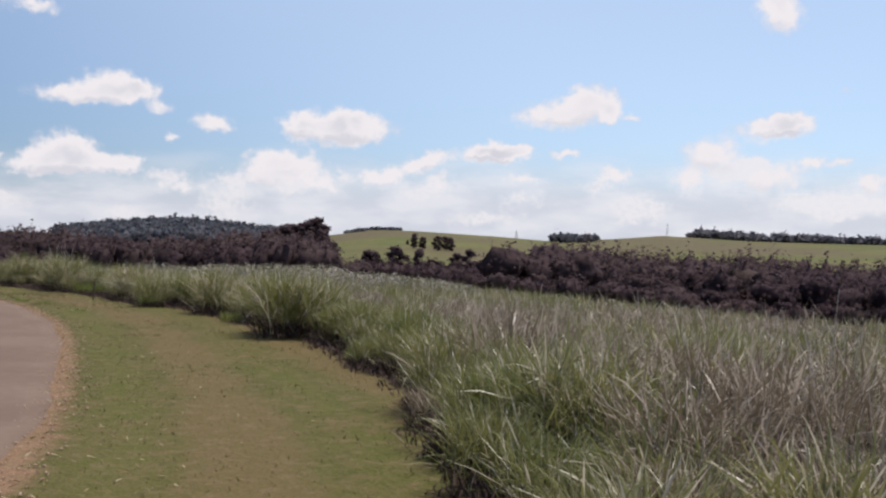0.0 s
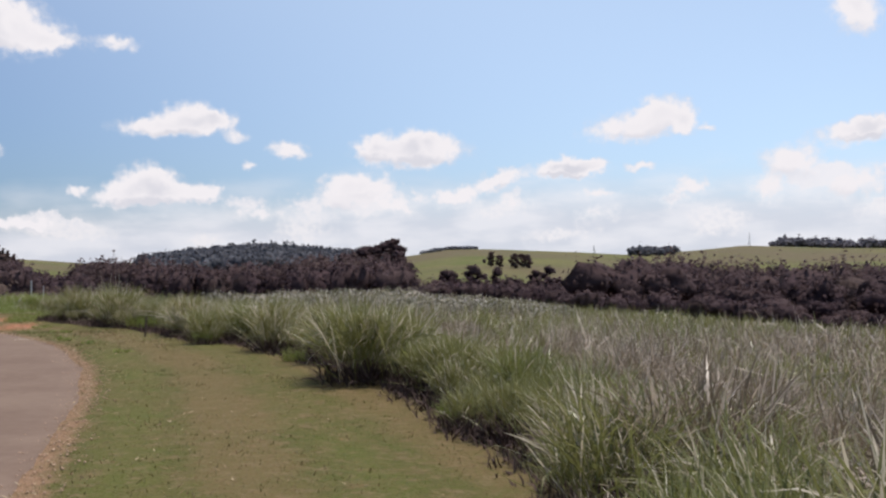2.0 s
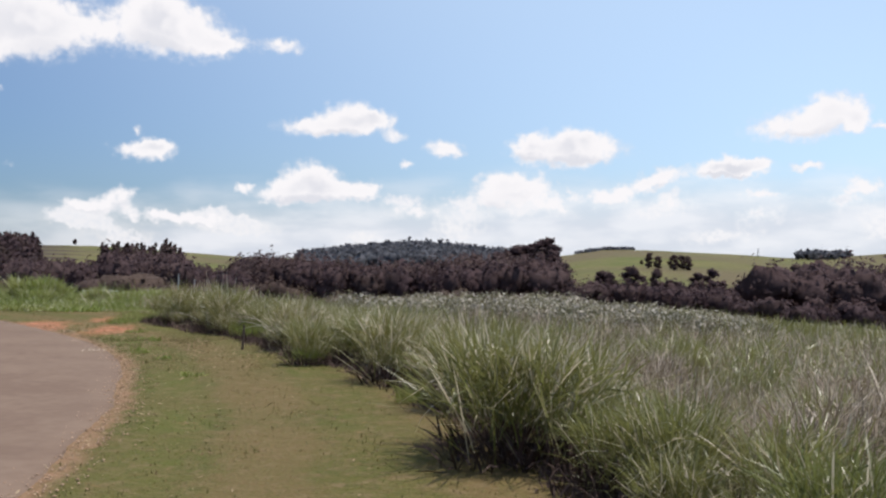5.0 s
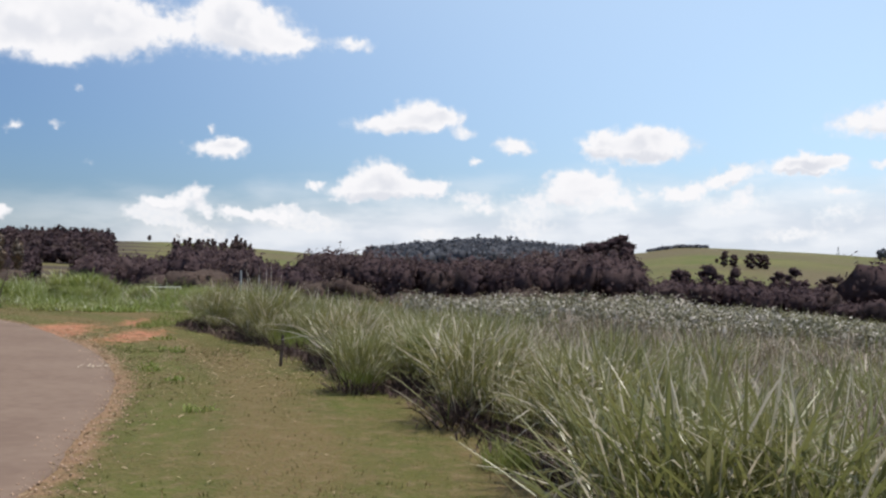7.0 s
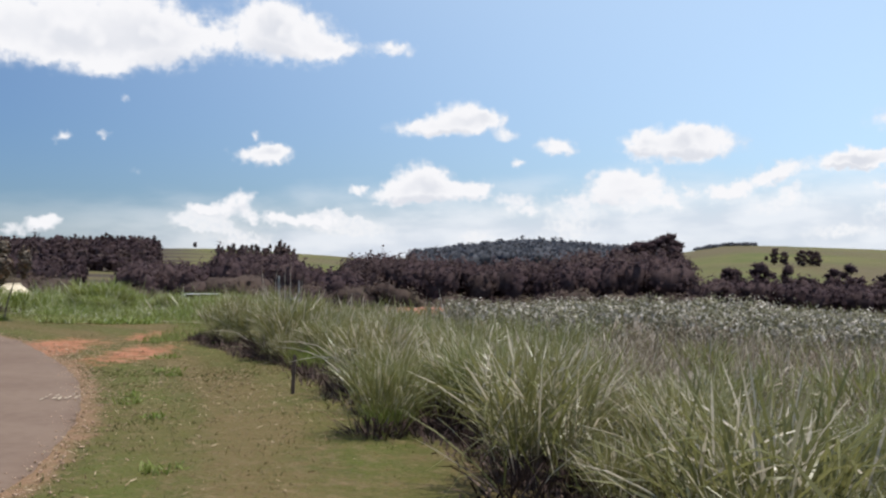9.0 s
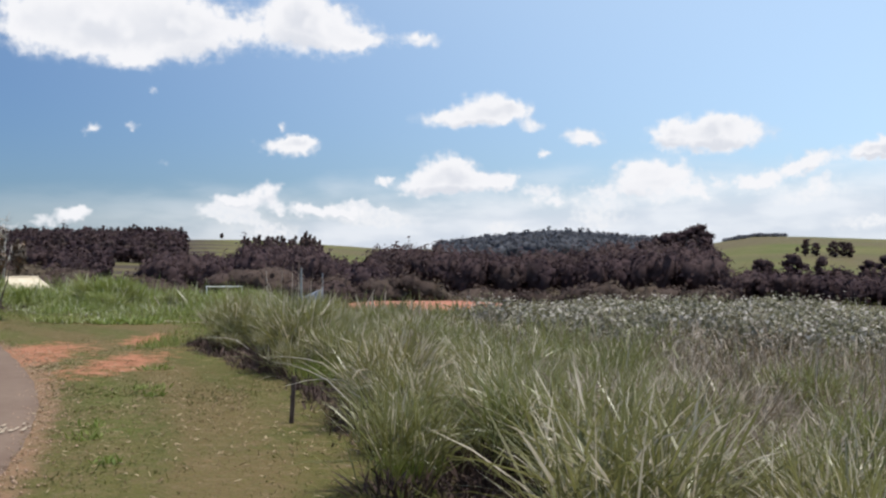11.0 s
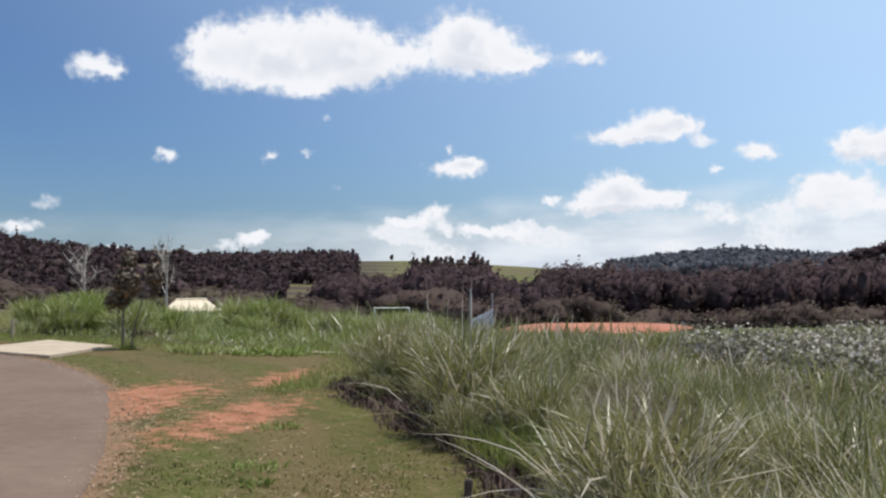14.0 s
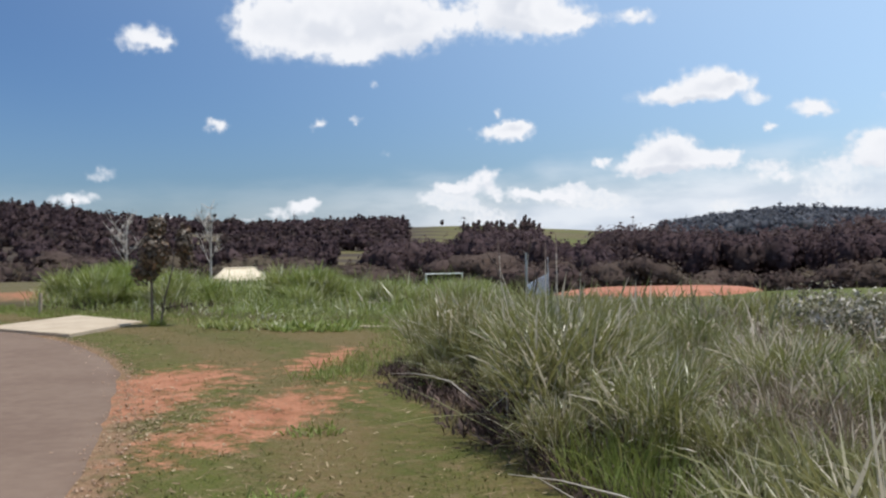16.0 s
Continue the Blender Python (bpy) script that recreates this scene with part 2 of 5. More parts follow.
def ground_material():
    mat, nt, bsdf = material("ground", 0.95, spec=0.15)
    att = lambda key: node_attr(nt, key)
    g1, g2, g3 = grain(nt, 0.45, 5), grain(nt, 3.2, 6, 0.65), grain(nt, 22.0, 4)
    lawn = blend(nt, band(nt, g1, 0.36, 0.62), (0.060, 0.062, 0.014), (0.086, 0.072, 0.022))
    lawn = blend(nt, band(nt, g2, 0.44, 0.66), lawn, (0.108, 0.076, 0.036))
    lawn = blend(nt, band(nt, grain(nt, 7.5, 5, 0.7), 0.47, 0.66, 0.0, 0.75), lawn, (0.052, 0.050, 0.014))
    track = sum_(nt, "ADD", att("track"), sum_(nt, "MULTIPLY", sum_(nt, "SUBTRACT", g1, 0.5), 1.0))
    lawn = blend(nt, band(nt, track, 0.35, 0.75, 0.0, 0.7), lawn, (0.124, 0.079, 0.039))
    lawn = blend(nt, band(nt, track, 0.25, -0.15, 0.0, 0.6), lawn, (0.074, 0.086, 0.015))
    lawn = blend(nt, band(nt, g3, 0.30, 0.75, 0.0, 0.45), lawn, (0.070, 0.085, 0.016))
    rim = sum_(nt, "ADD", att("rim"), sum_(nt, "MULTIPLY", sum_(nt, "SUBTRACT", g2, 0.5), 0.9))
    lawn = blend(nt, band(nt, rim, 0.35, 0.75, 0.0, 0.85), lawn, blend(nt, g3, (0.17, 0.095, 0.058), (0.26, 0.160, 0.100)))
    lawn = blend(nt, band(nt, grain(nt, 5.0, 5, 0.7), 0.50, 0.66, 0.0, 0.6), lawn, (0.150, 0.108, 0.058))
    lawn = blend(nt, band(nt, grain(nt, 38.0, 3, 0.7), 0.52, 0.70, 0.0, 0.6), lawn, (0.165, 0.125, 0.070))
    earth = blend(nt, band(nt, g2, 0.3, 0.7), (0.235, 0.088, 0.048), (0.33, 0.155, 0.090))
    # soil under the tall grass, with the shade of the growth put into its colour
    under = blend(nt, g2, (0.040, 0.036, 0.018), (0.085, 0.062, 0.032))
    meadow = blend(nt, band(nt, grain(nt, 0.02, 5), 0.38, 0.62), (0.080, 0.092, 0.024), (0.118, 0.108, 0.040))
    meadow = blend(nt, band(nt, grain(nt, 0.0045, 3), 0.38, 0.56), meadow, (0.104, 0.080, 0.046))
    meadow = blend(nt, band(nt, grain(nt, 0.35, 4), 0.4, 0.7, 0.0, 0.5), meadow, (0.065, 0.070, 0.022))
    e = band(nt, sum_(nt, "ADD", att("earth"), sum_(nt, "ADD", sum_(nt, "MULTIPLY", sum_(nt, "SUBTRACT", g2, 0.5), 2.0), sum_(nt, "MULTIPLY", sum_(nt, "SUBTRACT", g3, 0.5), 0.9))), 0.30, 0.80)
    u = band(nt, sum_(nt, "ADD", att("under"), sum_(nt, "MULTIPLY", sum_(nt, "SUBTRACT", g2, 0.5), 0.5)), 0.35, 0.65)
    f = band(nt, att("far"), 0.2, 0.8)
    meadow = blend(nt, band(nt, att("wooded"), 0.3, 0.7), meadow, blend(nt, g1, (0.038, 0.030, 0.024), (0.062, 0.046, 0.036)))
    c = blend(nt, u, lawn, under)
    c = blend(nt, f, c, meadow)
    c = blend(nt, e, c, earth)
    nt.links.new(c, bsdf.inputs["Base Color"])
    relief(nt, bsdf, sum_(nt, "ADD", g3, g2), 0.8, 0.04)
    return mat


def node_attr(nt, key):
    n = nt.nodes.new("ShaderNodeAttribute")
    n.attribute_name = key
    return n.outputs["Fac"]


def blade_material(name, tones, dry, dry_share, gloss=0.32, through=0.35, spec=0.55):
    """Leaf blades: each one has a tone of its own; thin, so that light comes through."""
    mat, nt, bsdf = material(name, gloss, spec=spec)
    isl = nt.nodes.new("ShaderNodeNewGeometry").outputs["Random Per Island"]
    ob = nt.nodes.new("ShaderNodeObjectInfo").outputs["Random"]
    patch = grain(nt, 0.35, 4)
    r2 = sum_(nt, "FRACT", sum_(nt, "MULTIPLY", isl, 17.3), 0.0)
    c = blend(nt, isl, tones[0], tones[1])
    c = blend(nt, sum_(nt, "MULTIPLY", ob, 0.4), c, tones[2])
    c = blend(nt, band(nt, patch, 0.40, 0.66, 0.0, 0.55), c, tones[2])
    is_dry = band(nt, sum_(nt, "ADD", r2, sum_(nt, "MULTIPLY", sum_(nt, "SUBTRACT", patch, 0.5), 0.8)), 1.0 - dry_share - 0.06, 1.0 - dry_share + 0.06)
    c = blend(nt, is_dry, c, dry)
    if spec > 0.3:
        c = blend(nt, sum_(nt, "MULTIPLY", grain(nt, 30.0, 2), 0.12), c, (0.30, 0.27, 0.14))
    nt.links.new(c, bsdf.inputs["Base Color"])
    tr = nt.nodes.new("ShaderNodeBsdfTranslucent")
    nt.links.new(c, tr.inputs["Color"])
    mix = nt.nodes.new("ShaderNodeMixShader")
    mix.inputs[0].default_value = through
    nt.links.new(bsdf.outputs[0], mix.inputs[1]), nt.links.new(tr.outputs[0], mix.inputs[2])
    nt.links.new(mix.outputs[0], nt.nodes["Material Output"].inputs["Surface"])
    return mat


M_GROUND = ground_material()
M_GRASS = blade_material("tall_grass", [(0.090, 0.110, 0.027), (0.174, 0.188, 0.056), (0.218, 0.192, 0.080)], (0.50, 0.44, 0.34), 0.15, 0.36, 0.44, 0.42)
M_DRY = blade_material("dry_grass", [(0.104, 0.082, 0.052), (0.162, 0.125, 0.088), (0.190, 0.140, 0.108)], (0.46, 0.38, 0.31), 0.30, 0.40, 0.34, 0.34)
M_SHORT = blade_material("lawn_blades", [(0.054, 0.066, 0.013), (0.084, 0.082, 0.022), (0.106, 0.083, 0.029)], (0.22, 0.152, 0.082), 0.30, 0.6, 0.3, 0.2)
M_FRESH = blade_material("fresh_grass", [(0.115, 0.165, 0.030), (0.190, 0.235, 0.055), (0.20, 0.215, 0.06)], (0.26, 0.24, 0.10), 0.08, 0.55, 0.38, 0.28)
M_LUSH = blade_material("lush_grass", [(0.130, 0.180, 0.034), (0.215, 0.250, 0.062), (0.25, 0.25, 0.09)], (0.46, 0.46, 0.31), 0.14, 0.5, 0.4, 0.3)
M_BARK = plain("bark", (0.085, 0.065, 0.050), (0.16, 0.125, 0.10), 6.0, 0.9)
M_PALE = plain("pale_bark", (0.30, 0.27, 0.24), (0.46, 0.42, 0.38), 5.0, 0.85)
M_ROAD = plain("road_paving", (0.130, 0.089, 0.068), (0.165, 0.118, 0.090), 0.7, 0.95, 0, 0.5, 0.006, 0.12)
M_SLAB = plain("concrete", (0.33, 0.26, 0.185), (0.42, 0.34, 0.25), 1.6, 0.85)
M_STONE = plain("gravel", (0.27, 0.17, 0.11), (0.44, 0.31, 0.22), 9.0, 0.9)
M_ROOF = plain("roof_tiles", (0.50, 0.42, 0.30), (0.58, 0.50, 0.37), 1.5, 0.8)
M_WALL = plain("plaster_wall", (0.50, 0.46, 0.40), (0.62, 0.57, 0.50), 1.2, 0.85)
M_STEEL = plain("galvanised_steel", (0.27, 0.27, 0.28), (0.38, 0.38, 0.39), 4.0, 0.5, 0.3)
M_WHITE = plain("white_paint", (0.70, 0.70, 0.68), (0.82, 0.82, 0.80), 4.0, 0.5)
M_BLACK = plain("black_iron", (0.012, 0.012, 0.013), (0.028, 0.027, 0.027), 8.0, 0.45, 0.2)
M_POST = plain("weathered_wood", (0.075, 0.050, 0.042), (0.14, 0.10, 0.08), 11.0, 0.9)
M_GLOBE = plain("opal_glass", (0.78, 0.80, 0.84), (0.86, 0.88, 0.90), 2.0, 0.15, 0, 0.0)
M_NET = plain("net", (0.17, 0.20, 0.24), (0.25, 0.28, 0.33), 5.0, 0.8)

# ---------------- helpers of the plan ----------------
rng = np.random.default_rng(7)
ROAD_EDGE = np.array([(-0.6, -14), (-1.3, -6), (-2.0, -0.5), (-2.9, 3.2), (-4.15, 6.3), (-5.4, 8.9), (-6.7, 11.2), (-8.3, 13.9), (-10.0, 16.6), (-11.2, 18.1),
                      (-12.5, 19.7), (-13.8, 21.1), (-15.6, 22.7), (-17.2, 23.95), (-18.9, 25.1), (-21.1, 26.45), (-23.3, 27.5), (-25.6, 28.3), (-28.0, 28.9), (-31.5, 29.2), (-38, 28.9), (-60, 26.5)])
GRASS_EDGE = np.array([(3.0, -14), (1.8, -6), (0.8, 0), (-0.8, 5.5), (-1.6, 8), (-2.4, 10.8), (-3.7, 13.2), (-5.2, 15.9), (-7.3, 18.6), (-9.2, 20.9), (-11.3, 22.6),
                       (-13.45, 24.45), (-15.5, 26.2), (-17.45, 27.45), (-19.6, 28.75), (-20.8, 30.4), (-22.2, 32.5), (-25, 33.6), (-28.6, 32.6), (-33.5, 32.3), (-40, 32.0), (-60, 30)])


def smooth_line(pts, step=0.3):
    """A Catmull-Rom curve through the points, at even steps."""
    p = np.vstack([2 * pts[0] - pts[1], pts, 2 * pts[-1] - pts[-2]])
    out = []
    for a, b, c, d in zip(p, p[1:], p[2:], p[3:]):
        for t in np.arange(0, 1, step / max(np.hypot(*(c - b)), step)):
            out.append(0.5 * ((2 * b) + (c - a) * t + (2 * a - 5 * b + 4 * c - d) * t * t + (3 * b - a - 3 * c + d) * t ** 3))
    return np.array(out + [pts[-1]])


ROAD_LINE, GRASS_LINE = smooth_line(ROAD_EDGE), smooth_line(GRASS_EDGE)


def off_line(x, y, line):
    """Distance from a line; positive to the right of it as it runs."""
    x, y = np.atleast_1d(np.asarray(x, float)), np.atleast_1d(np.asarray(y, float))
    out = np.empty(len(x))
    way = np.gradient(line, axis=0)
    for k in range(0, len(x), 4000):
        dx, dy = x[k:k + 4000, None] - line[:, 0], y[k:k + 4000, None] - line[:, 1]
        n = (dx * dx + dy * dy).argmin(1)
        i = np.arange(len(n))
        side = dx[i, n] * way[n, 1] - dy[i, n] * way[n, 0]
        out[k:k + 4000] = np.sqrt(dx[i, n] ** 2 + dy[i, n] ** 2) * np.sign(side)
    return out


HUB = (-6.0, 12.0)
# ridge: azimuth to the left, distance, height over the horizontal in thousandths of the distance
RIDGE_AZ = [-180, -60, -30, -14, -8, -3, 0, 3.5, 6.5, 11, 13.5, 15.5, 17.5, 19.5, 21.5, 24.4, 26.2, 28.5, 30.6, 32.2, 34, 37.5, 41.8, 44.6, 46, 52.5, 55.7, 58.7, 61.7, 64.6, 67.3, 72, 90, 180]
RIDGE_R = [900, 900, 900, 900, 900, 880, 820, 780, 760, 740, 740, 760, 850, 950, 1000, 1000, 1000, 1000, 900, 800, 720, 700, 690, 680, 670, 660, 660, 660, 660, 660, 660, 660, 660, 700]
RIDGE_E = [5, 5, 10, 12, 12.5, 16, 12, 9.2, 12, 14.6, 14.6, 9, 5, 4, 8, 12.2, 10, 6.5, 1, 1, 3.6, 8, 11.6, 14, 10, 9.6, 11, 16, 21.5, 29, 35, 41, 44, 10]


def lift(x, u):
    u = np.clip(u, 0, 1)
    return x * (u * u * (3 - 2 * u))


def ground_z(x, y):
    """The lie of the land."""
    x, y = np.atleast_1d(np.asarray(x, float)), np.atleast_1d(np.asarray(y, float))
    dx, dy = x - HUB[0], y - HUB[1]
    r, az = np.hypot(dx, dy), np.degrees(np.arctan2(-dx, dy))
    z = np.zeros(len(x))
    nearby = r < 160
    s = np.full(len(x), 40.0)
    s[nearby] = off_line(x[nearby], y[nearby], GRASS_LINE)
    fall = np.interp(az, [-180, -60, -20, 10, 30, 45, 60, 90, 180], [0.01, 0.05, 0.065, 0.040, 0.055, 0.058, 0.020, 0.015, 0.01])
    z -= fall * np.clip(s - 0.8, 0, 45) * np.clip(r / 20, 0, 1)
    low = np.interp(az, [-180, -60, -25, 0, 20, 40, 60, 80, 180], [-1, -9, -10, -9, -6, -4.0, -3.0, -2, -1])
    z += lift(low, (r - 75) / 60) * 1.0
    rr, re = np.interp(az, RIDGE_AZ, RIDGE_R), np.interp(az, RIDGE_AZ, RIDGE_E)
    crest = 1.6 + rr * re / 1000
    far_z = np.where(r < rr, z + lift(1.0, (r - 170) / (rr - 170)) * (crest - z), crest - (r - rr) * 0.004)
    z = np.where(r > 170, far_z, z)
    z += np.where(r > 200, 1.0, 0.0) * (np.sin(x * 0.011 + 1.3) * np.cos(y * 0.013) * 0.8) * np.clip((r - 200) / 200, 0, 1)
    z += 0.03 * np.sin(x * 0.9 + 0.4 * y) * np.cos(0.7 * y - 0.2 * x) * np.clip((s + 2.5), 0, 1)
    return z


def gz(x, y):
    return float(ground_z([x], [y])[0])


def mesh_object(name, verts, faces, mat, smooth=False, normals=None):
    me = bpy.data.meshes.new(name)
    verts = np.asarray(verts, np.float32)
    if isinstance(faces, np.ndarray):
        n = faces.shape[1]
        me.vertices.add(len(verts))
        me.vertices.foreach_set("co", verts.ravel())
        me.loops.add(faces.size)
        me.loops.foreach_set("vertex_index", faces.astype(np.int32).ravel())
        me.polygons.add(len(faces))
        me.polygons.foreach_set("loop_start", np.arange(0, faces.size, n, dtype=np.int32))
        me.update(calc_edges=True)
    else:
        me.from_pydata(verts.tolist(), [], faces)
    me.materials.append(mat)
    if smooth:
        me.polygons.foreach_set("use_smooth", np.ones(len(me.polygons), bool))
    me.update()
    if normals is not None:
        me.normals_split_custom_set_from_vertices(np.asarray(normals, np.float32).tolist())
    return new(name, me)


def part(name, bm, mat, parent=None, label=""):
    me = bpy.data.meshes.new(name)
    bm.to_mesh(me)
    bm.free()
    me.materials.append(mat)
    ob = new(name, me)
    ob.parent = parent
    if label:
        tagged(ob, label)
    return ob


def tube(bm, pts, radii, sides=8):
    """A tapered tube along points, closed at both ends."""
    rings = []
    for k, (p, r) in enumerate(zip(pts, radii)):
        p = Vector(p)
        way = (Vector(pts[min(k + 1, len(pts) - 1)]) - Vector(pts[max(k - 1, 0)])).normalized()
        side = way.cross(Vector((0.3, 0.9, 0.1))).normalized()
        other = way.cross(side)
        rings.append([bm.verts.new(p + r * (math.cos(a) * side + math.sin(a) * other)) for a in (2 * math.pi * j / sides for j in range(sides))])
    for a, b in zip(rings, rings[1:]):
        for j in range(sides):
            bm.faces.new((a[j], a[(j + 1) % sides], b[(j + 1) % sides], b[j]))
    bm.faces.new(rings[0][::-1]), bm.faces.new(rings[-1])
    return bm


def lathe(bm, profile, sides=20):
    """A turned shape: rows of radius and height."""
    return tube(bm, [(0, 0, z) for _, z in profile], [r for r, _ in profile], sides)


def box(bm, x0, y0, z0, x1, y1, z1, bevel=0.0):
    res = bmesh.ops.create_cube(bm, size=1, matrix=Matrix.LocRotScale(((x0 + x1) / 2, (y0 + y1) / 2, (z0 + z1) / 2), None, (x1 - x0, y1 - y0, z1 - z0)))
    if bevel:
        edges = {e for v in res["verts"] for e in v.link_edges}
        bmesh.ops.bevel(bm, geom=list(edges), offset=bevel, segments=2, affect="EDGES")
    return bm


# ---------------- ground, road ----------------
def spaced(lo, hi, step, reach):
    inner = np.arange(lo, hi + step / 2, step)
    grow, d, out = step, 0.0, []
    while d < reach:
        grow = min(grow * 1.12, 60)
        d += grow
        out.append(d)
    out = np.array(out)
    return np.r_[(lo - out)[::-1], inner, hi + out]


EARTH = [(-47.0, 38.0, 5.0, 2.5, -20), (-21.3, 27.15, 1.45, 0.72, 133), (-18.7, 26.5, 1.8, 0.48, 119), (-21.6, 29.6, 1.3, 0.35, 128), (-20.1, 26.3, 0.9, 0.35, 125)]


# stretches of woodland, and grassy clearings in them: azimuths and distances
WOODED = [(45, 82, 120, 700), (15.4, 46, 104, 260), (-30, 15.4, 58, 205), (17.2, 31.2, 420, 1010)]
CLEARINGS = [(55.0, 57.8, 300, 530), (46.9, 48.8, 195, 330), (66.6, 68.6, 250, 470), (24.6, 26.8, 300, 480)]


def build_ground():
    xs, ys = spaced(-36, 4, 0.28, 2600), spaced(0, 36, 0.28, 2600)
    gx, gy = np.meshgrid(xs, ys)
    x, y = gx.ravel(), gy.ravel()
    z = ground_z(x, y)
    nx, ny = len(xs), len(ys)
    i = (np.arange(ny - 1)[:, None] * nx + np.arange(nx - 1)).ravel()
    ob = mesh_object("ground", np.stack([x, y, z], 1), np.stack([i, i + 1, i + nx + 1, i + nx], 1), M_GROUND, True)
    near = np.hypot(x - HUB[0], y - HUB[1]) < 90
    s = np.full(len(x), 50.0)
    s[near] = off_line(x[near], y[near], GRASS_LINE)
    earth = np.zeros(len(x))
    for cx, cy, a, b, turn in EARTH:
        t = radians(turn)
        u, v = (x - cx) * math.cos(t) + (y - cy) * math.sin(t), -(x - cx) * math.sin(t) + (y - cy) * math.cos(t)
        earth = np.maximum(earth, 1.02 - 0.55 * np.hypot(u / a, v / b))
    r = np.hypot(x - HUB[0], y - HUB[1])
    road_off = np.full(len(x), 9.0)
    road_off[near] = off_line(x[near], y[near], ROAD_LINE)
    track = np.interp(road_off, [0, 0.15, 0.35, 1.0, 1.35, 2.0, 2.4, 2.8, 3.3, 5], [0.9, 0.9, 0.1, 0.0, 0.75, 0.7, 0.1, 0.15, 0.8, 0.5])
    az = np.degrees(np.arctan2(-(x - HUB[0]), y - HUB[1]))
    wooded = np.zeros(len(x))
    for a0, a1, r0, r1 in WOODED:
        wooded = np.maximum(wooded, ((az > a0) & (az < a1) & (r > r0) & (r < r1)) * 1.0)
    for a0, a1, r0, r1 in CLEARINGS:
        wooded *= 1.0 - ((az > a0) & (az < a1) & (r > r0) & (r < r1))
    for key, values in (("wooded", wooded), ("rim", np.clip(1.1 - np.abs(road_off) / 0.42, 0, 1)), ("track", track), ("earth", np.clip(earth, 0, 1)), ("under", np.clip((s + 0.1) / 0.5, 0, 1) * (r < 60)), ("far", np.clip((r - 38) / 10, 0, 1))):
        a = ob.data.attributes.new(key, "FLOAT", "POINT")
        a.data.foreach_set("value", values.astype(np.float32))
    tagged(ob, "mown verge, red earth and rolling grass land", "ground", kind="structure")


def build_red_field():
    """Bare red earth on the level ground beyond the tall grass, slightly banked up."""
    cx, cy, a, b, turn = -49.3, 82.5, 7.4, 11.0, radians(31.7)
    nr, na = 14, 64
    verts, faces = [], []
    for i in range(nr + 1):
        for j in range(na):
            t = 2 * math.pi * j / na
            wob = 1 + 0.05 * math.sin(3 * t + 1) + 0.04 * math.sin(7 * t) + 0.02 * math.sin(17 * t)
            k = i / nr
            u, v = a * k * wob * math.cos(t), b * k * wob * math.sin(t)
            x, y = cx + u * math.cos(turn) - v * math.sin(turn), cy + u * math.sin(turn) + v * math.cos(turn)
            verts.append((x, y, gz(x, y) + 0.55 * (1 - k ** 4) - (0.25 if i == nr else 0)))
    for i in range(nr):
        for j in range(na):
            faces.append((i * na + j, (i + 1) * na + j, (i + 1) * na + (j + 1) % na, i * na + (j + 1) % na))
    tagged(mesh_object("red_earth_field", np.array(verts), faces, M_EARTH, True), "bare banked red earth field beyond the grass", "bare earth", kind="structure")


M_EARTH = plain("red_earth", (0.26, 0.092, 0.050), (0.36, 0.150, 0.092), 0.6, 0.95, 0, 0.6, 0.05)
build_red_field()


def build_road():
    line = smooth_line(ROAD_EDGE, 0.25)
    way = np.gradient(line, axis=0)
    way /= np.linalg.norm(way, axis=1)[:, None]
    left = np.stack([-way[:, 1], way[:, 0]], 1)
    jit = np.convolve(rng.normal(0, 1, len(line) + 8), np.ones(9) / 9, "valid") * 0.12
    widths = [-0.02, 0.0, 0.25, 1.5, 3.5, 5.5, 7.0, 7.02]
    verts, faces = [], []
    for k, w in enumerate(widths):
        p = line + left * (w + jit * (k < 3))[:, None]
        zz = 0.012 if 0 < k < 7 else -0.05
        crown = 0.03 * math.sin(math.pi * min(max(w, 0), 7) / 7)
        verts.append(np.c_[p, np.full(len(p), zz + crown)])
    n = len(line)
    i = np.arange(n - 1)
    for k in range(len(widths) - 1):
        faces.append(np.stack([k * n + i, k * n + i + 1, (k + 1) * n + i + 1, (k + 1) * n + i], 1))
    ob = mesh_object("road", np.vstack(verts), np.vstack(faces), M_ROAD, True)
    tagged(ob, "worn pinkish grey paved road curving along the verge", "road", kind="structure")
    # crumbs of stone and litter along the edge
    count = 6000
    pick = rng.integers(0, n, count)
    d = rng.normal(-0.12, 0.11, count)
    c = line[pick] + left[pick] * d[:, None] + rng.normal(0, 0.1, (count, 2))
    size = np.minimum(np.exp(rng.normal(-4.7, 0.5, count)), 0.019)
    unit = np.array([(1, 0, 0), (0, 1, 0), (-1, 0, 0), (0, -1, 0), (0, 0, 0.7), (0, 0, -0.3)])
    tri = np.array([(0, 1, 4), (1, 2, 4), (2, 3, 4), (3, 0, 4), (1, 0, 5), (2, 1, 5), (3, 2, 5), (0, 3, 5)])
    a = rng.uniform(0, 6.3, count)
    rot = np.stack([np.cos(a), np.sin(a)], 1)
    v = unit[None] * size[:, None, None] * rng.uniform(0.6, 1.3, (count, 6, 3))
    vx = v[..., 0] * rot[:, :1] - v[..., 1] * rot[:, 1:]
    vy = v[..., 0] * rot[:, 1:] + v[..., 1] * rot[:, :1]
    V = np.stack([vx + c[:, :1], vy + c[:, 1:], v[..., 2] + 0.014], 2).reshape(-1, 3)
    F = (tri[None] + 6 * np.arange(count)[:, None, None]).reshape(-1, 3)
    tagged(mesh_object("gravel", V, F, M_STONE), "reddish stone crumbs strewn along the road edge", "gravel", kind="stuff")


build_ground()
build_road()


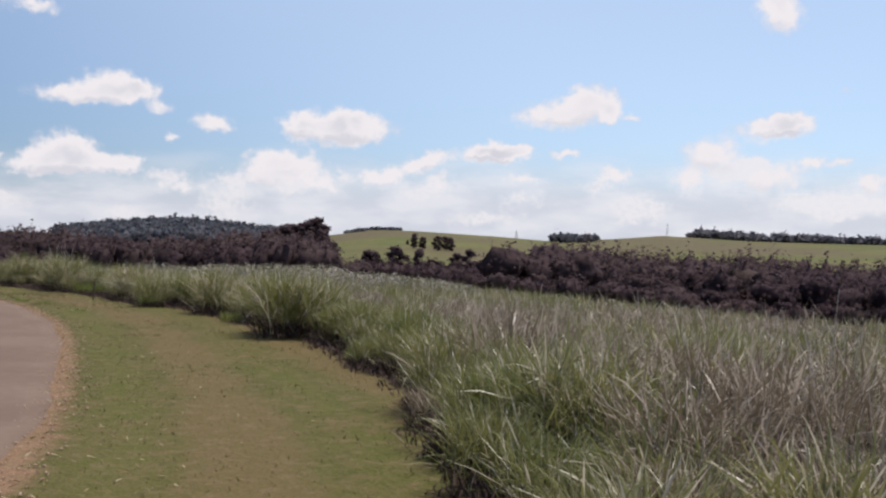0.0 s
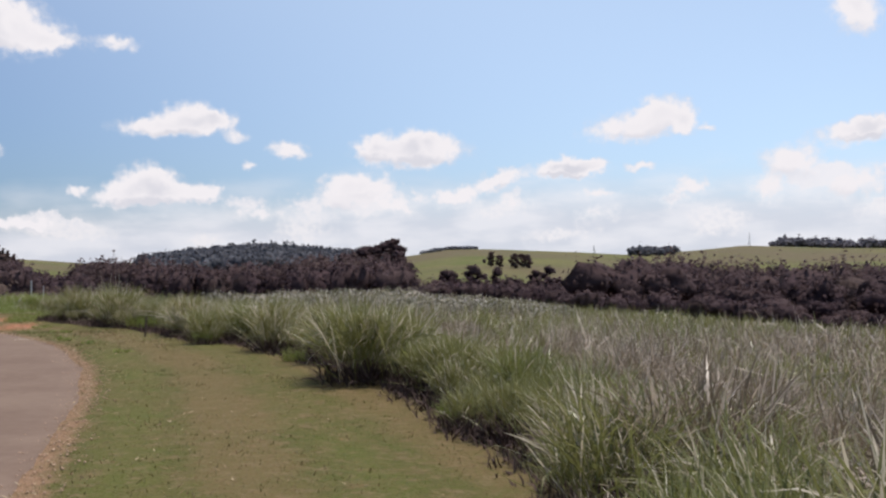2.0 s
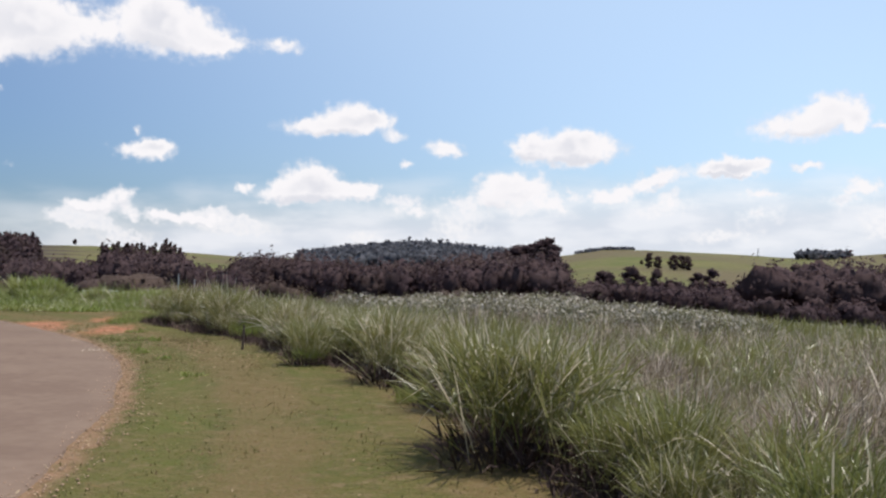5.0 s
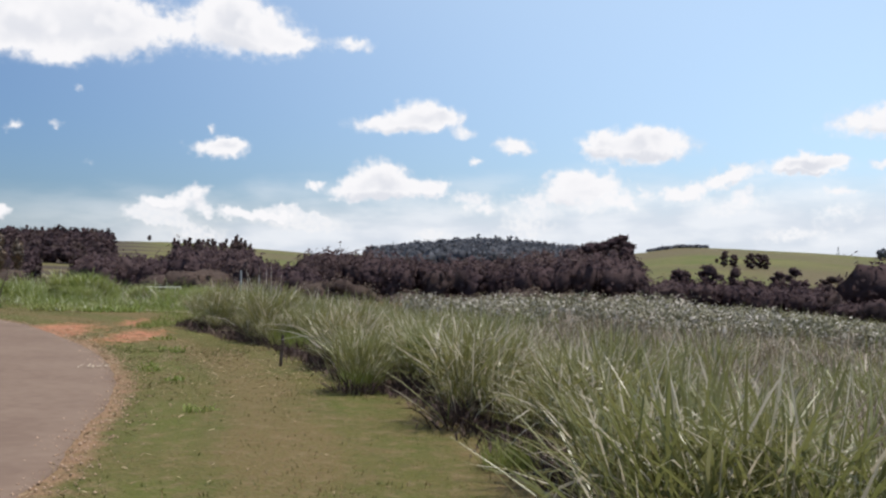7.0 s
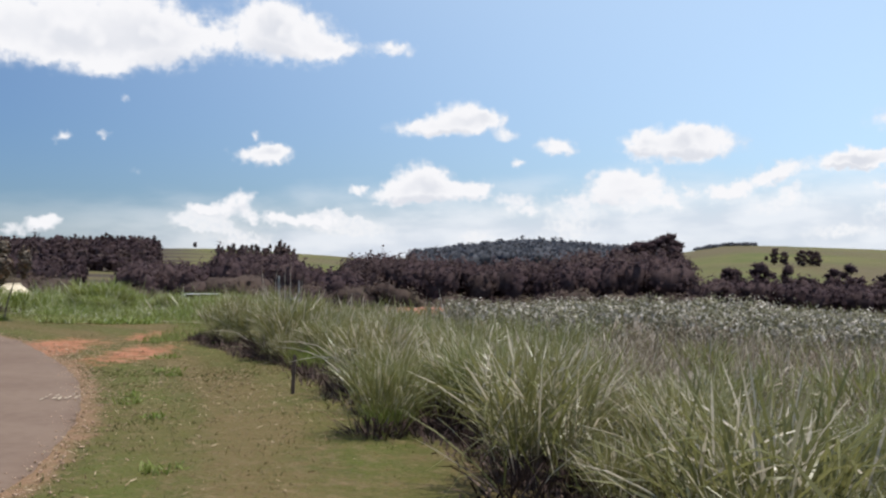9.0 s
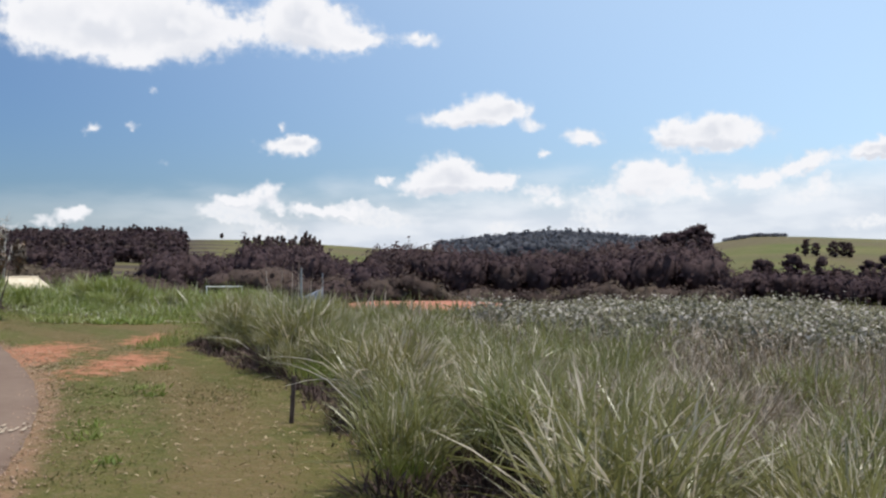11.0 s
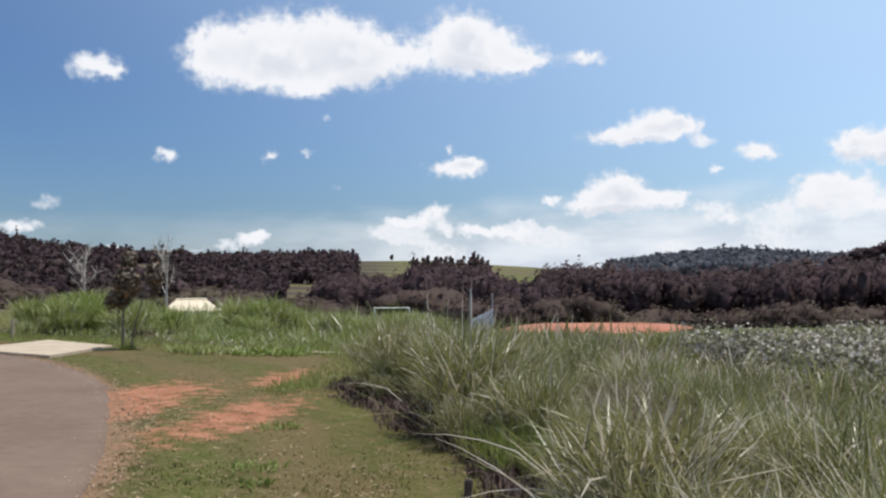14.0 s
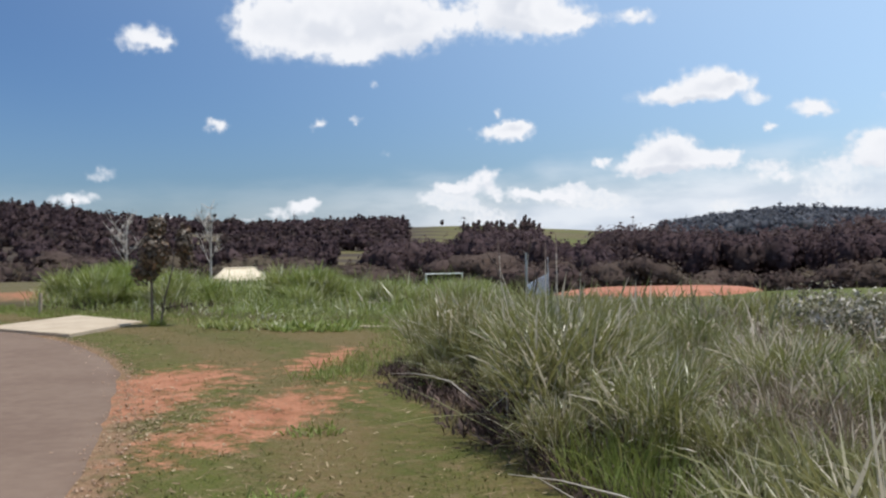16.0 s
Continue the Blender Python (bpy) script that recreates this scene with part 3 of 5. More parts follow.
# ---------------- grass ----------------
def blades(base, lengths, widths, lean, azim, droop, segs=4):
    """Arching tapered leaf blades. Arrays: foot (n, 3), length, width, lean from upright, azimuth, droop. Returns vertices and triangles."""
    n = len(base)
    t = np.linspace(0, 1, segs + 1)
    ang = lean[:, None] + droop[:, None] * t[None] ** 1.15
    step = lengths[:, None] / segs
    dr = np.cumsum(np.c_[np.zeros(n), np.sin(ang[:, :-1]) * step], 1)
    dz = np.cumsum(np.c_[np.zeros(n), np.cos(ang[:, :-1]) * step], 1)
    ca, sa = np.cos(azim), np.sin(azim)
    mid = np.stack([base[:, :1] + dr * ca[:, None], base[:, 1:2] + dr * sa[:, None], base[:, 2:3] + dz], 2)
    tw = azim + np.pi / 2 + rng.normal(0, 0.5, n)
    roll = rng.normal(0, 0.45, n)
    w = widths[:, None] * np.sin(np.pi * np.clip(0.16 + 0.84 * t, 0, 1))[None] ** 0.8 * 0.5
    side = np.stack([np.cos(tw) * np.cos(roll), np.sin(tw) * np.cos(roll), np.sin(roll)], 1)[:, None, :] * w[..., None]
    left, right = mid[:, :-1] - side[:, :-1], mid[:, :-1] + side[:, :-1]
    V = np.concatenate([np.stack([left, right], 2).reshape(n, -1, 3), mid[:, -1:]], 1)
    per = V.shape[1]
    f = []
    for k in range(segs - 1):
        f += [(2 * k, 2 * k + 1, 2 * k + 3), (2 * k, 2 * k + 3, 2 * k + 2)]
    f.append((2 * segs - 2, 2 * segs - 1, 2 * segs))
    F = (np.array(f)[None] + per * np.arange(n)[:, None, None]).reshape(-1, 3)
    return V.reshape(-1, 3), F


def tuft(count, spread, height, width, segs=4, wild=1.0, rise=0.0):
    r, a = spread * np.sqrt(rng.uniform(0, 1, count)), rng.uniform(0, 2 * np.pi, count)
    up = rise * np.where(rng.uniform(0, 1, count) < 0.93, rng.uniform(0.4, 1, count), rng.uniform(0, 0.4, count))
    base = np.stack([r * np.cos(a), r * np.sin(a), -0.03 + height * up], 1)
    out = r / spread
    lengths = height * (1 - 0.75 * up) * rng.uniform(0.45, 1.12, count)
    lean = (0.04 + np.abs(rng.normal(0, 0.30, count)) + 0.34 * out * rng.uniform(0.1, 1.3, count)) * wild
    azim = a + rng.normal(0, 1.2, count)
    droop = np.where(rng.uniform(0, 1, count) < 0.75, rng.gamma(1.5, 0.16, count), rng.gamma(2.4, 0.42, count)) * wild
    return blades(base, lengths, width * rng.uniform(0.6, 1.4, count), lean, azim, droop, segs)


CLUMPS = [mesh_object("tall_grass_clump", *tuft(520, 0.40, 1.02, 0.0125, 3, 1.45, 0.72), M_GRASS) for _ in range(5)]
# dead leaves toned dark to carry the shade beneath the clumps
M_THATCH_SHADE = blade_material("dead_leaves", [(0.052, 0.034, 0.032), (0.085, 0.057, 0.049), (0.070, 0.047, 0.042)], (0.17, 0.12, 0.10), 0.08, 0.8, 0.05, 0.15)
DRY_CLUMPS = [mesh_object("dry_grass_clump", *tuft(470, 0.42, 0.96, 0.0105, 3, 1.5, 0.72), M_DRY) for _ in range(3)]


def dryness(x, y):
    """Drier towards the start of the verge."""
    return float(np.clip((13.5 - y) / 6, 0, 1)) * 0.4 + 0.01


LUSH_CLUMPS = [mesh_object("lush_grass_clump", *tuft(340, 0.36, 1.04, 0.022, 3, 1.4, 0.7), M_LUSH) for _ in range(2)]
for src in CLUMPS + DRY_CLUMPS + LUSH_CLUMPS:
    mesh_object("dead_leaves", *tuft(150, 0.44, 0.36, 0.020, 3, 1.5), M_THATCH_SHADE).parent = src
CAM_XY = smooth_line(np.array([(0, 0), (-1.0, 3.4), (-2.3, 7.4), (-4.5, 11.9), (-5.7, 14.1), (-7.0, 16.3), (-9.3, 19.1), (-11.43, 21.23)]), 0.3)


def scatter_edge():
    """The clumps that stand along the verge, each a thing of its own: large ones with gaps between, small ones behind and among them."""
    line = smooth_line(GRASS_EDGE, 0.1)
    line = line[(line[:, 1] > 4.0) & (line[:, 0] > -21.5)]
    way = np.gradient(line, axis=0)
    way /= np.linalg.norm(way, axis=1)[:, None]
    right = np.stack([way[:, 1], -way[:, 0]], 1)
    spots = list(BIG_CLUMPS)
    k = 0
    while k < len(line):
        p = line[k] + right[k] * rng.uniform(0.40, 0.75)
        if np.hypot(*(np.array(spots)[:, :2] - p).T).min() > 0.8:
            spots.append((p[0], p[1], rng.uniform(0.48, 0.78)))
        k += int(rng.uniform(9, 15))
    tries = 0
    while len(spots) < 250 and tries < 30000:
        tries += 1
        k = rng.integers(0, len(line))
        d = 0.25 + abs(rng.normal(0, 1.3))
        p = line[k] + right[k] * d + rng.normal(0, 0.12, 2)
        near = np.hypot(*(np.array(spots)[:, :2] - p).T).min()
        if off_line(p[0], p[1], GRASS_LINE)[0] < 0.2 or near < (0.5 if d < 0.8 else 0.36):
            continue
        spots.append((p[0], p[1], rng.uniform(0.30, 0.5) if d < 0.8 else rng.uniform(0.5, 0.85)))
    # ragged tall tufts in the lush grass behind the road
    lush = []
    for k in range(46):
        turn = rng.uniform(40, 62.5)
        a, d = radians(turn), rng.uniform(23, 32)
        p = (-11.4 - math.sin(a) * d, 21.2 + math.cos(a) * d)
        if off_line(p[0], p[1], GRASS_LINE)[0] > 0.6 and not 52.6 < turn < 57.5:
            lush.append((*p, rng.uniform(0.6, 0.95)))
    for cx, cy, reach, many in ((-36.9, 35.2, 1.7, 26), (-32.2, 38.1, 1.0, 12)):
        for _ in range(many):
            lush.append((cx + rng.normal(0, reach * 0.5), cy + rng.normal(0, reach * 0.5), rng.uniform(0.75, 1.2)))
    for x, y, s in lush:
        ob = copy_thing(LUSH_CLUMPS[rng.integers(0, 2)], Matrix())
        ob.matrix_basis = Matrix.LocRotScale((x, y, gz(x, y)), Euler((rng.normal(0, 0.06), rng.normal(0, 0.06), rng.uniform(0, 6.3))), (s * 1.1, s * 1.1, s))
        tagged(ob, "tall lush clump of pale-tipped green grass behind the road", "grass clump", "lush clumps behind the road")
    for src in LUSH_CLUMPS:
        bpy.data.objects.remove(src.children[0])
        bpy.data.objects.remove(src)
    for x, y, s in spots:
        if np.hypot(*(CAM_XY - (x, y)).T).min() < (1.12 if s > 0.9 else 0.42 + 0.5 * s):
            continue
        if math.hypot(x + 14.3, y - 25.7) < 0.75:
            continue
        dry = rng.uniform() < dryness(x, y) + (0.6 if x > -17 and off_line(x, y, GRASS_LINE)[0] > 1.3 else 0)
        src = (DRY_CLUMPS if dry else CLUMPS)[rng.integers(0, 3 if dry else 5)]
        ob = copy_thing(src, Matrix())
        ob.matrix_basis = Matrix.LocRotScale((x, y, gz(x, y)), Euler((rng.normal(0, 0.06), rng.normal(0, 0.06), rng.uniform(0, 6.3))), (s * 1.08, s * 1.08, s))
        tagged(ob, "dry straw-coloured clump of tall grass beside the verge" if dry else "arching green clump of tall grass beside the verge", "grass clump", "grass clumps along the verge")
    for src in CLUMPS + DRY_CLUMPS:
        bpy.data.objects.remove(src.children[0])
        bpy.data.objects.remove(src)


BIG_CLUMPS = [(-9.85, 20.95, 1.05), (-5.35, 15.9, 1.05), (-10.75, 21.95, 0.72), (-0.2, 7.0, 1.0), (0.3, 8.2, 1.05), (-1.0, 9.6, 1.05), (-4.9, 16.0, 1.05), (-5.6, 16.4, 1.05), (-9.3, 20.6, 1.05), (-9.9, 21.2, 1.05),
              (-8.6, 20.6, 1.0), (-6.7, 18.7, 1.05), (-12.4, 24.3, 0.95), (-15.9, 27.2, 1.05), (-16.6, 27.8, 1.05), (-18.4, 28.9, 1.0), (-11.5, 23.3, 0.75), (0.5, 6.1, 0.95), (1.2, 6.6, 1.0), (0.9, 7.4, 1.05),
              (1.9, 7.6, 1.0), (2.4, 6.6, 0.95), (0.7, 9.2, 1.0), (-0.75, 6.3, 0.62), (-1.0, 7.5, 0.7), (-1.5, 9.3, 0.85), (-0.3, 5.6, 0.6), (0.2, 6.6, 0.8)]
scatter_edge()


def hummocks(p):
    """Slow ups and downs of the growth, about two metres apart."""
    x, y = p[:, 0], p[:, 1]
    return 1.0 + 0.22 * np.sin(2.9 * x + 1.2 * np.sin(1.1 * y)) * np.sin(2.6 * y + 0.8 * np.sin(1.7 * x)) + 0.10 * np.sin(0.9 * x - 0.6 * y)


def field(name, label, mat, spots, per, height, width, segs, spread=0.4, wild=1.0, tall=None, rise=0.0):
    n = len(spots)
    z = ground_z(spots[:, 0], spots[:, 1])
    c = np.repeat(np.c_[spots, z], per, 0)
    k = len(c)
    r, a = spread * np.sqrt(rng.uniform(0, 1, k)), rng.uniform(0, 2 * np.pi, k)
    tone = np.repeat(rng.uniform(0.62, 1.15, n) * hummocks(spots) if tall is None else tall, per)
    base = c + np.stack([r * np.cos(a), r * np.sin(a), -0.03 + rise * height * tone * rng.uniform(0, 1, k) ** 0.7], 1)
    V, F = blades(base, height * (1 - 0.72 * rise) * tone * rng.uniform(0.5, 1.12, k), width * rng.uniform(0.6, 1.4, k),
                  (0.04 + np.abs(rng.normal(0, 0.34, k)) + 0.12 * r / spread) * wild, rng.uniform(0, 6.3, k), np.where(rng.uniform(0, 1, k) < 0.7, rng.gamma(1.5, 0.16, k), rng.gamma(2.4, 0.40, k)) * wild, segs)
    tagged(mesh_object(name, V, F, mat), label, "grass", kind="stuff")


def spots_in(count, x0, x1, y0, y1, test):
    p = np.stack([rng.uniform(x0, x1, count), rng.uniform(y0, y1, count)], 1)
    return p[test(p)]


def build_fields():
    dist = lambda p: np.hypot(p[:, 0] - HUB[0], p[:, 1] - HUB[1])
    s = lambda p: off_line(p[:, 0], p[:, 1], GRASS_LINE)
    az = lambda p: np.degrees(np.arctan2(-p[:, 0], p[:, 1]))
    path = lambda p: np.array([np.hypot(*(CAM_XY - q).T).min() for q in p])
    # close growth beside the path, then thinner and broader blades further off
    for lo, hi, tries, per, high, wide, segs in ((1.3, 4.6, 26000, 52, 0.64, 0.0092, 2), (4.6, 10.0, 11000, 40, 0.70, 0.0125, 2), (10.0, 24.0, 5200, 34, 0.74, 0.021, 2)):
        p = spots_in(tries, -24, 16, 2, 40, lambda p: (s(p) > (0.7 if lo < 2 else 1.2)) & (dist(p) < 25))
        away = path(p)
        p = p[(away > lo) & (away <= hi)]
        dry_share = np.clip((14.5 - p[:, 1]) / 7, 0, 0.6) + np.clip((s(p) - 1.0) / 2.6, 0, 0.9) * (0.6 + 1.6 * (hummocks(p * 0.45) - 1.0) * 3)
        dry_share += np.clip((s(p) - 1.8) / 2.0, 0, 1) * np.clip((p[:, 1] - 17) / 4, 0, 0.35)
        d = np.clip(dry_share, 0.05, 0.88) > rng.uniform(0, 1, len(p))
        tall = rng.uniform(0.62, 1.15, len(p)) * hummocks(p) * np.clip(0.42 + 0.36 * (s(p) - 0.5), 0.42, 1.05)
        field("green_grass_field", "tall green grass with stiff arching blades", M_GRASS, p[~d], per, high, wide, segs, 0.38, 1.6, tall[~d], 0.72)
        field("dry_grass_field", "tall dry brownish grass", M_DRY, p[d], per, high * 0.96, wide * 0.86, segs, 0.40, 1.8, tall[d], 0.72)
    p = spots_in(11500, -40, 60, 2, 75, lambda p: (s(p) > 1.2) & (dist(p) >= 24) & (dist(p) < 62) & (az(p) < 38) & ((dist(p) < 40) | (az(p) < 20)))
    field("far_grass_field", "tall grass on the slope falling to the valley", M_GRASS, p, 11, 0.80, 0.050, 2, 0.6, 1.35)
    side = lambda p: np.degrees(np.arctan2(-(p[:, 0] + 11.4), p[:, 1] - 21.2))
    p = spots_in(9000, -75, -12, 26, 62, lambda p: (s(p) > 0.5) & (az(p) >= 36) & (dist(p) < 52) & (side(p) < 65.4))
    tall = rng.uniform(0.55, 1.1, len(p)) * (1.0 + 2.6 * (hummocks(p * 0.55) - 1.0)) * np.clip(0.55 + s(p) * 0.07, 0.55, 1.25)
    field("back_grass_field", "lush green tall grass behind the road", M_LUSH, p, 28, 0.72, 0.020, 2, 0.5, 1.4, tall, 0.4)
    p = spots_in(6000, -40, -18, 27, 36, lambda p: (s(p) > -0.9) & (s(p) <= 0.6) & (p[:, 0] < -20))
    field("edge_grass", "short ragged grass at the foot of the tall grass", M_FRESH, p, 9, 0.20, 0.012, 2, 0.25, 1.4)
    # dead leaves along the verge, their dark tone standing for shade under the overhang
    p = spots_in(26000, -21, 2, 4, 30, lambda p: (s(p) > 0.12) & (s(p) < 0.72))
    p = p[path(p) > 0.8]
    field("dead_leaf_skirt", "dead leaves, darkened for shade, at the foot of the tall grass", M_THATCH_SHADE, p, 16, 0.30, 0.017, 2, 0.22, 1.6, np.clip(0.5 + s(p), 0.5, 1.1) * rng.uniform(0.5, 1.2, len(p)))
    # the mown verge
    lawn = spots_in(150000, -34, 2, 2, 34, lambda p: (off_line(p[:, 0], p[:, 1], ROAD_LINE) > 0.12) & (s(p) < 0.5))
    keep = np.ones(len(lawn), bool)
    for cx, cy, a, b, turn in EARTH:
        t = radians(turn)
        u, v = (lawn[:, 0] - cx) * math.cos(t) + (lawn[:, 1] - cy) * math.sin(t), -(lawn[:, 0] - cx) * math.sin(t) + (lawn[:, 1] - cy) * math.cos(t)
        keep &= (np.hypot(u / a, v / b) > rng.normal(0.95, 0.15, len(lawn))) | (rng.uniform(0, 1, len(lawn)) < 0.14)
    lawn = lawn[keep]
    field("mown_grass", "short worn yellowish green mown grass", M_SHORT, lawn, 3, 0.060, 0.010, 2, 0.07, 1.5)


build_fields()


# ---------------- woods ----------------
def ball(detail):
    bm = bmesh.new()
    bmesh.ops.create_icosphere(bm, subdivisions=detail, radius=1.0)
    v = np.array([tuple(p.co) for p in bm.verts])
    f = np.array([[p.index for p in q.verts] for q in bm.faces])
    bm.free()
    return v, f


BALLS = {k: ball(k) for k in (1, 2, 3)}


def unit(v):
    return v / (np.linalg.norm(v, axis=-1, keepdims=True) + 1e-9)


def leaf_cloud(centres, radii, heights, per, size, lobes=10):
    """Loose heaps of leaves: each heap is a cluster of lobes, with leaves scattered over them. Returns vertices and triangles."""
    n = len(centres)
    lobe_c = unit(rng.normal(0, 1, (n, lobes, 3))) * rng.uniform(0.30, 0.66, (n, lobes, 1))
    lobe_r = rng.uniform(0.26, 0.42, (n, lobes))
    pick = rng.integers(0, lobes, (n, per))
    row = np.arange(n)[:, None]
    q = unit(rng.normal(0, 1, (n, per, 3)))
    p = lobe_c[row, pick] + q * lobe_r[row, pick][..., None] * rng.uniform(0.7, 1.08, (n, per, 1))
    fill = rng.uniform(0, 1, (n, per, 1)) < 0.42
    p = np.where(fill, q * rng.uniform(0.45, 0.86, (n, per, 1)), p)
    p = (centres[:, None] + p * np.stack([radii, radii, heights], 1)[:, None]).reshape(-1, 3)
    return leaves(p, q.reshape(-1, 3), np.repeat(size, per))


def leaves(p, out, size):
    """One three-cornered leaf spray at each point, lying roughly across the way out."""
    k = len(p)
    out = unit(out + rng.normal(0, 0.24, (k, 3)))
    a = unit(np.cross(out, rng.normal(0, 1, (k, 3))))
    b = np.cross(out, a)
    s = (size * rng.uniform(0.5, 1.4, k))[:, None]
    V = np.stack([p - a * s - b * s * 0.5, p + a * s - b * s * 0.6, p + b * s], 1).reshape(-1, 3)
    i = 3 * np.arange(k)
    return V, np.stack([i, i + 1, i + 2], 1)


def crowns(centres, radii, heights, per, size, lobes=11, detail=2, ragged=0.10):
    """Leafy crowns: a heap of swelling lobes with an uneven skin, and leaf sprays standing out all over it. Returns vertices, triangles and normals."""
    n = len(centres)
    u, faces = BALLS[detail]
    c = unit(rng.normal(0, 1, (n, lobes, 3)) * (1, 1, 0.9)) * rng.uniform(0.36, 0.66, (n, lobes, 1))
    c[:, 0] = (0, 0, 0)
    r = rng.uniform(0.28, 0.46, (n, lobes))
    r[:, 0] = 0.5
    far, near = np.zeros((n, len(u))), np.zeros((n, len(u)), int)
    for j in range(lobes):
        along = c[:, j] @ u.T
        inside = (r[:, j] ** 2 - (c[:, j] ** 2).sum(1))[:, None] + along ** 2
        reach = np.where(inside > 0, along + np.sqrt(np.maximum(inside, 0)), 0.0)
        near = np.where(reach > far, j, near)
        far = np.maximum(reach, far)
    p = u[None] * (far * rng.normal(0.95, ragged * 0.6, far.shape))[..., None]
    row = np.arange(n)[:, None]
    out = unit(unit(p - c[row, near]) * 0.7 + u[None] * 0.5)
    shape = np.stack([radii, radii, heights], 1)[:, None]
    V = (centres[:, None] + p * shape).reshape(-1, 3)
    N = unit(out / shape).reshape(-1, 3)
    F = (faces[None] + len(u) * np.arange(n)[:, None, None]).reshape(-1, 3)
    pick = rng.integers(0, len(u), (n, per))
    q = p[row, pick] * rng.uniform(0.95, 1.04 + 1.5 * ragged, (n, per, 1)) + rng.normal(0, 0.09, (n, per, 3))
    q = (centres[:, None] + q * shape).reshape(-1, 3)
    o = out[row, pick].reshape(-1, 3)
    LV, LF = leaves(q, o, np.repeat(size, per))
    LN = np.repeat(unit(o + rng.normal(0, 0.35, o.shape)), 3, 0)
    return np.vstack([V, LV]), np.vstack([F, LF + len(V)]), np.vstack([N, LN])


def polar(az, r):
    a = np.radians(az)
    return HUB[0] - np.sin(a) * r, HUB[1] + np.cos(a) * r


def wood(name, label, count, az0, az1, r0, r1, h0, h1, per, mat, slim=0.42, detail=2, spray=1.0, stems=(0.62, 0.85, 1.0, 1.0, 1.22), tops=None):
    """Trees over a stretch of land. tops: azimuths and elevations of the line that the tallest reach."""
    az = rng.uniform(az0, az1, count)
    r = np.sqrt(rng.uniform(r0 * r0, r1 * r1, count))
    for a0, a1, q0, q1 in CLEARINGS:
        keep = ~((az > a0) & (az < a1) & (r > q0) & (r < q1))
        az, r = az[keep], r[keep]
    count = len(az)
    x, y = polar(az, r)
    h = rng.uniform(h0, h1, count) * rng.choice(stems, count)
    z = ground_z(x, y)
    if tops:
        el = np.interp(az, tops[0], tops[1]) - np.abs(rng.normal(0, 0.26, count))
        h = np.clip(1.6 + r * np.tan(np.radians(el)) - z, h0 * 0.6, h1 * 1.1)
    wide = h * slim * rng.uniform(0.8, 1.4, count)
    V, F, N = crowns(np.stack([x, y, z + h * 0.52], 1), wide, h * 0.50, per, 0.0018 * spray * r + 0.03, detail=detail, ragged=0.2 if r0 > 150 else 0.14)
    # a trunk under each crown
    t = np.array([(1, 0), (-0.5, 0.87), (-0.5, -0.87)])
    base = np.stack([x, y, z - 0.2], 1)[:, None] + np.c_[t, np.zeros(3)][None] * 0.22
    top = np.stack([x, y, z + h * 0.6], 1)[:, None] + np.c_[t, np.zeros(3)][None] * 0.08
    TV = np.concatenate([base, top], 1).reshape(-1, 3)
    k = 6 * np.arange(count)[:, None]
    tf = np.array([(0, 1, 4), (0, 4, 3), (1, 2, 5), (1, 5, 4), (2, 0, 3), (2, 3, 5)])
    TF = (tf[None] + k[..., None]).reshape(-1, 3) + len(V)
    TN = np.tile(np.c_[t, np.zeros(3)], (2 * count, 1))
    tagged(mesh_object(name, np.vstack([V, TV]), np.vstack([F, TF]), mat, True, np.vstack([N, TN])), label, "woodland", kind="stuff")


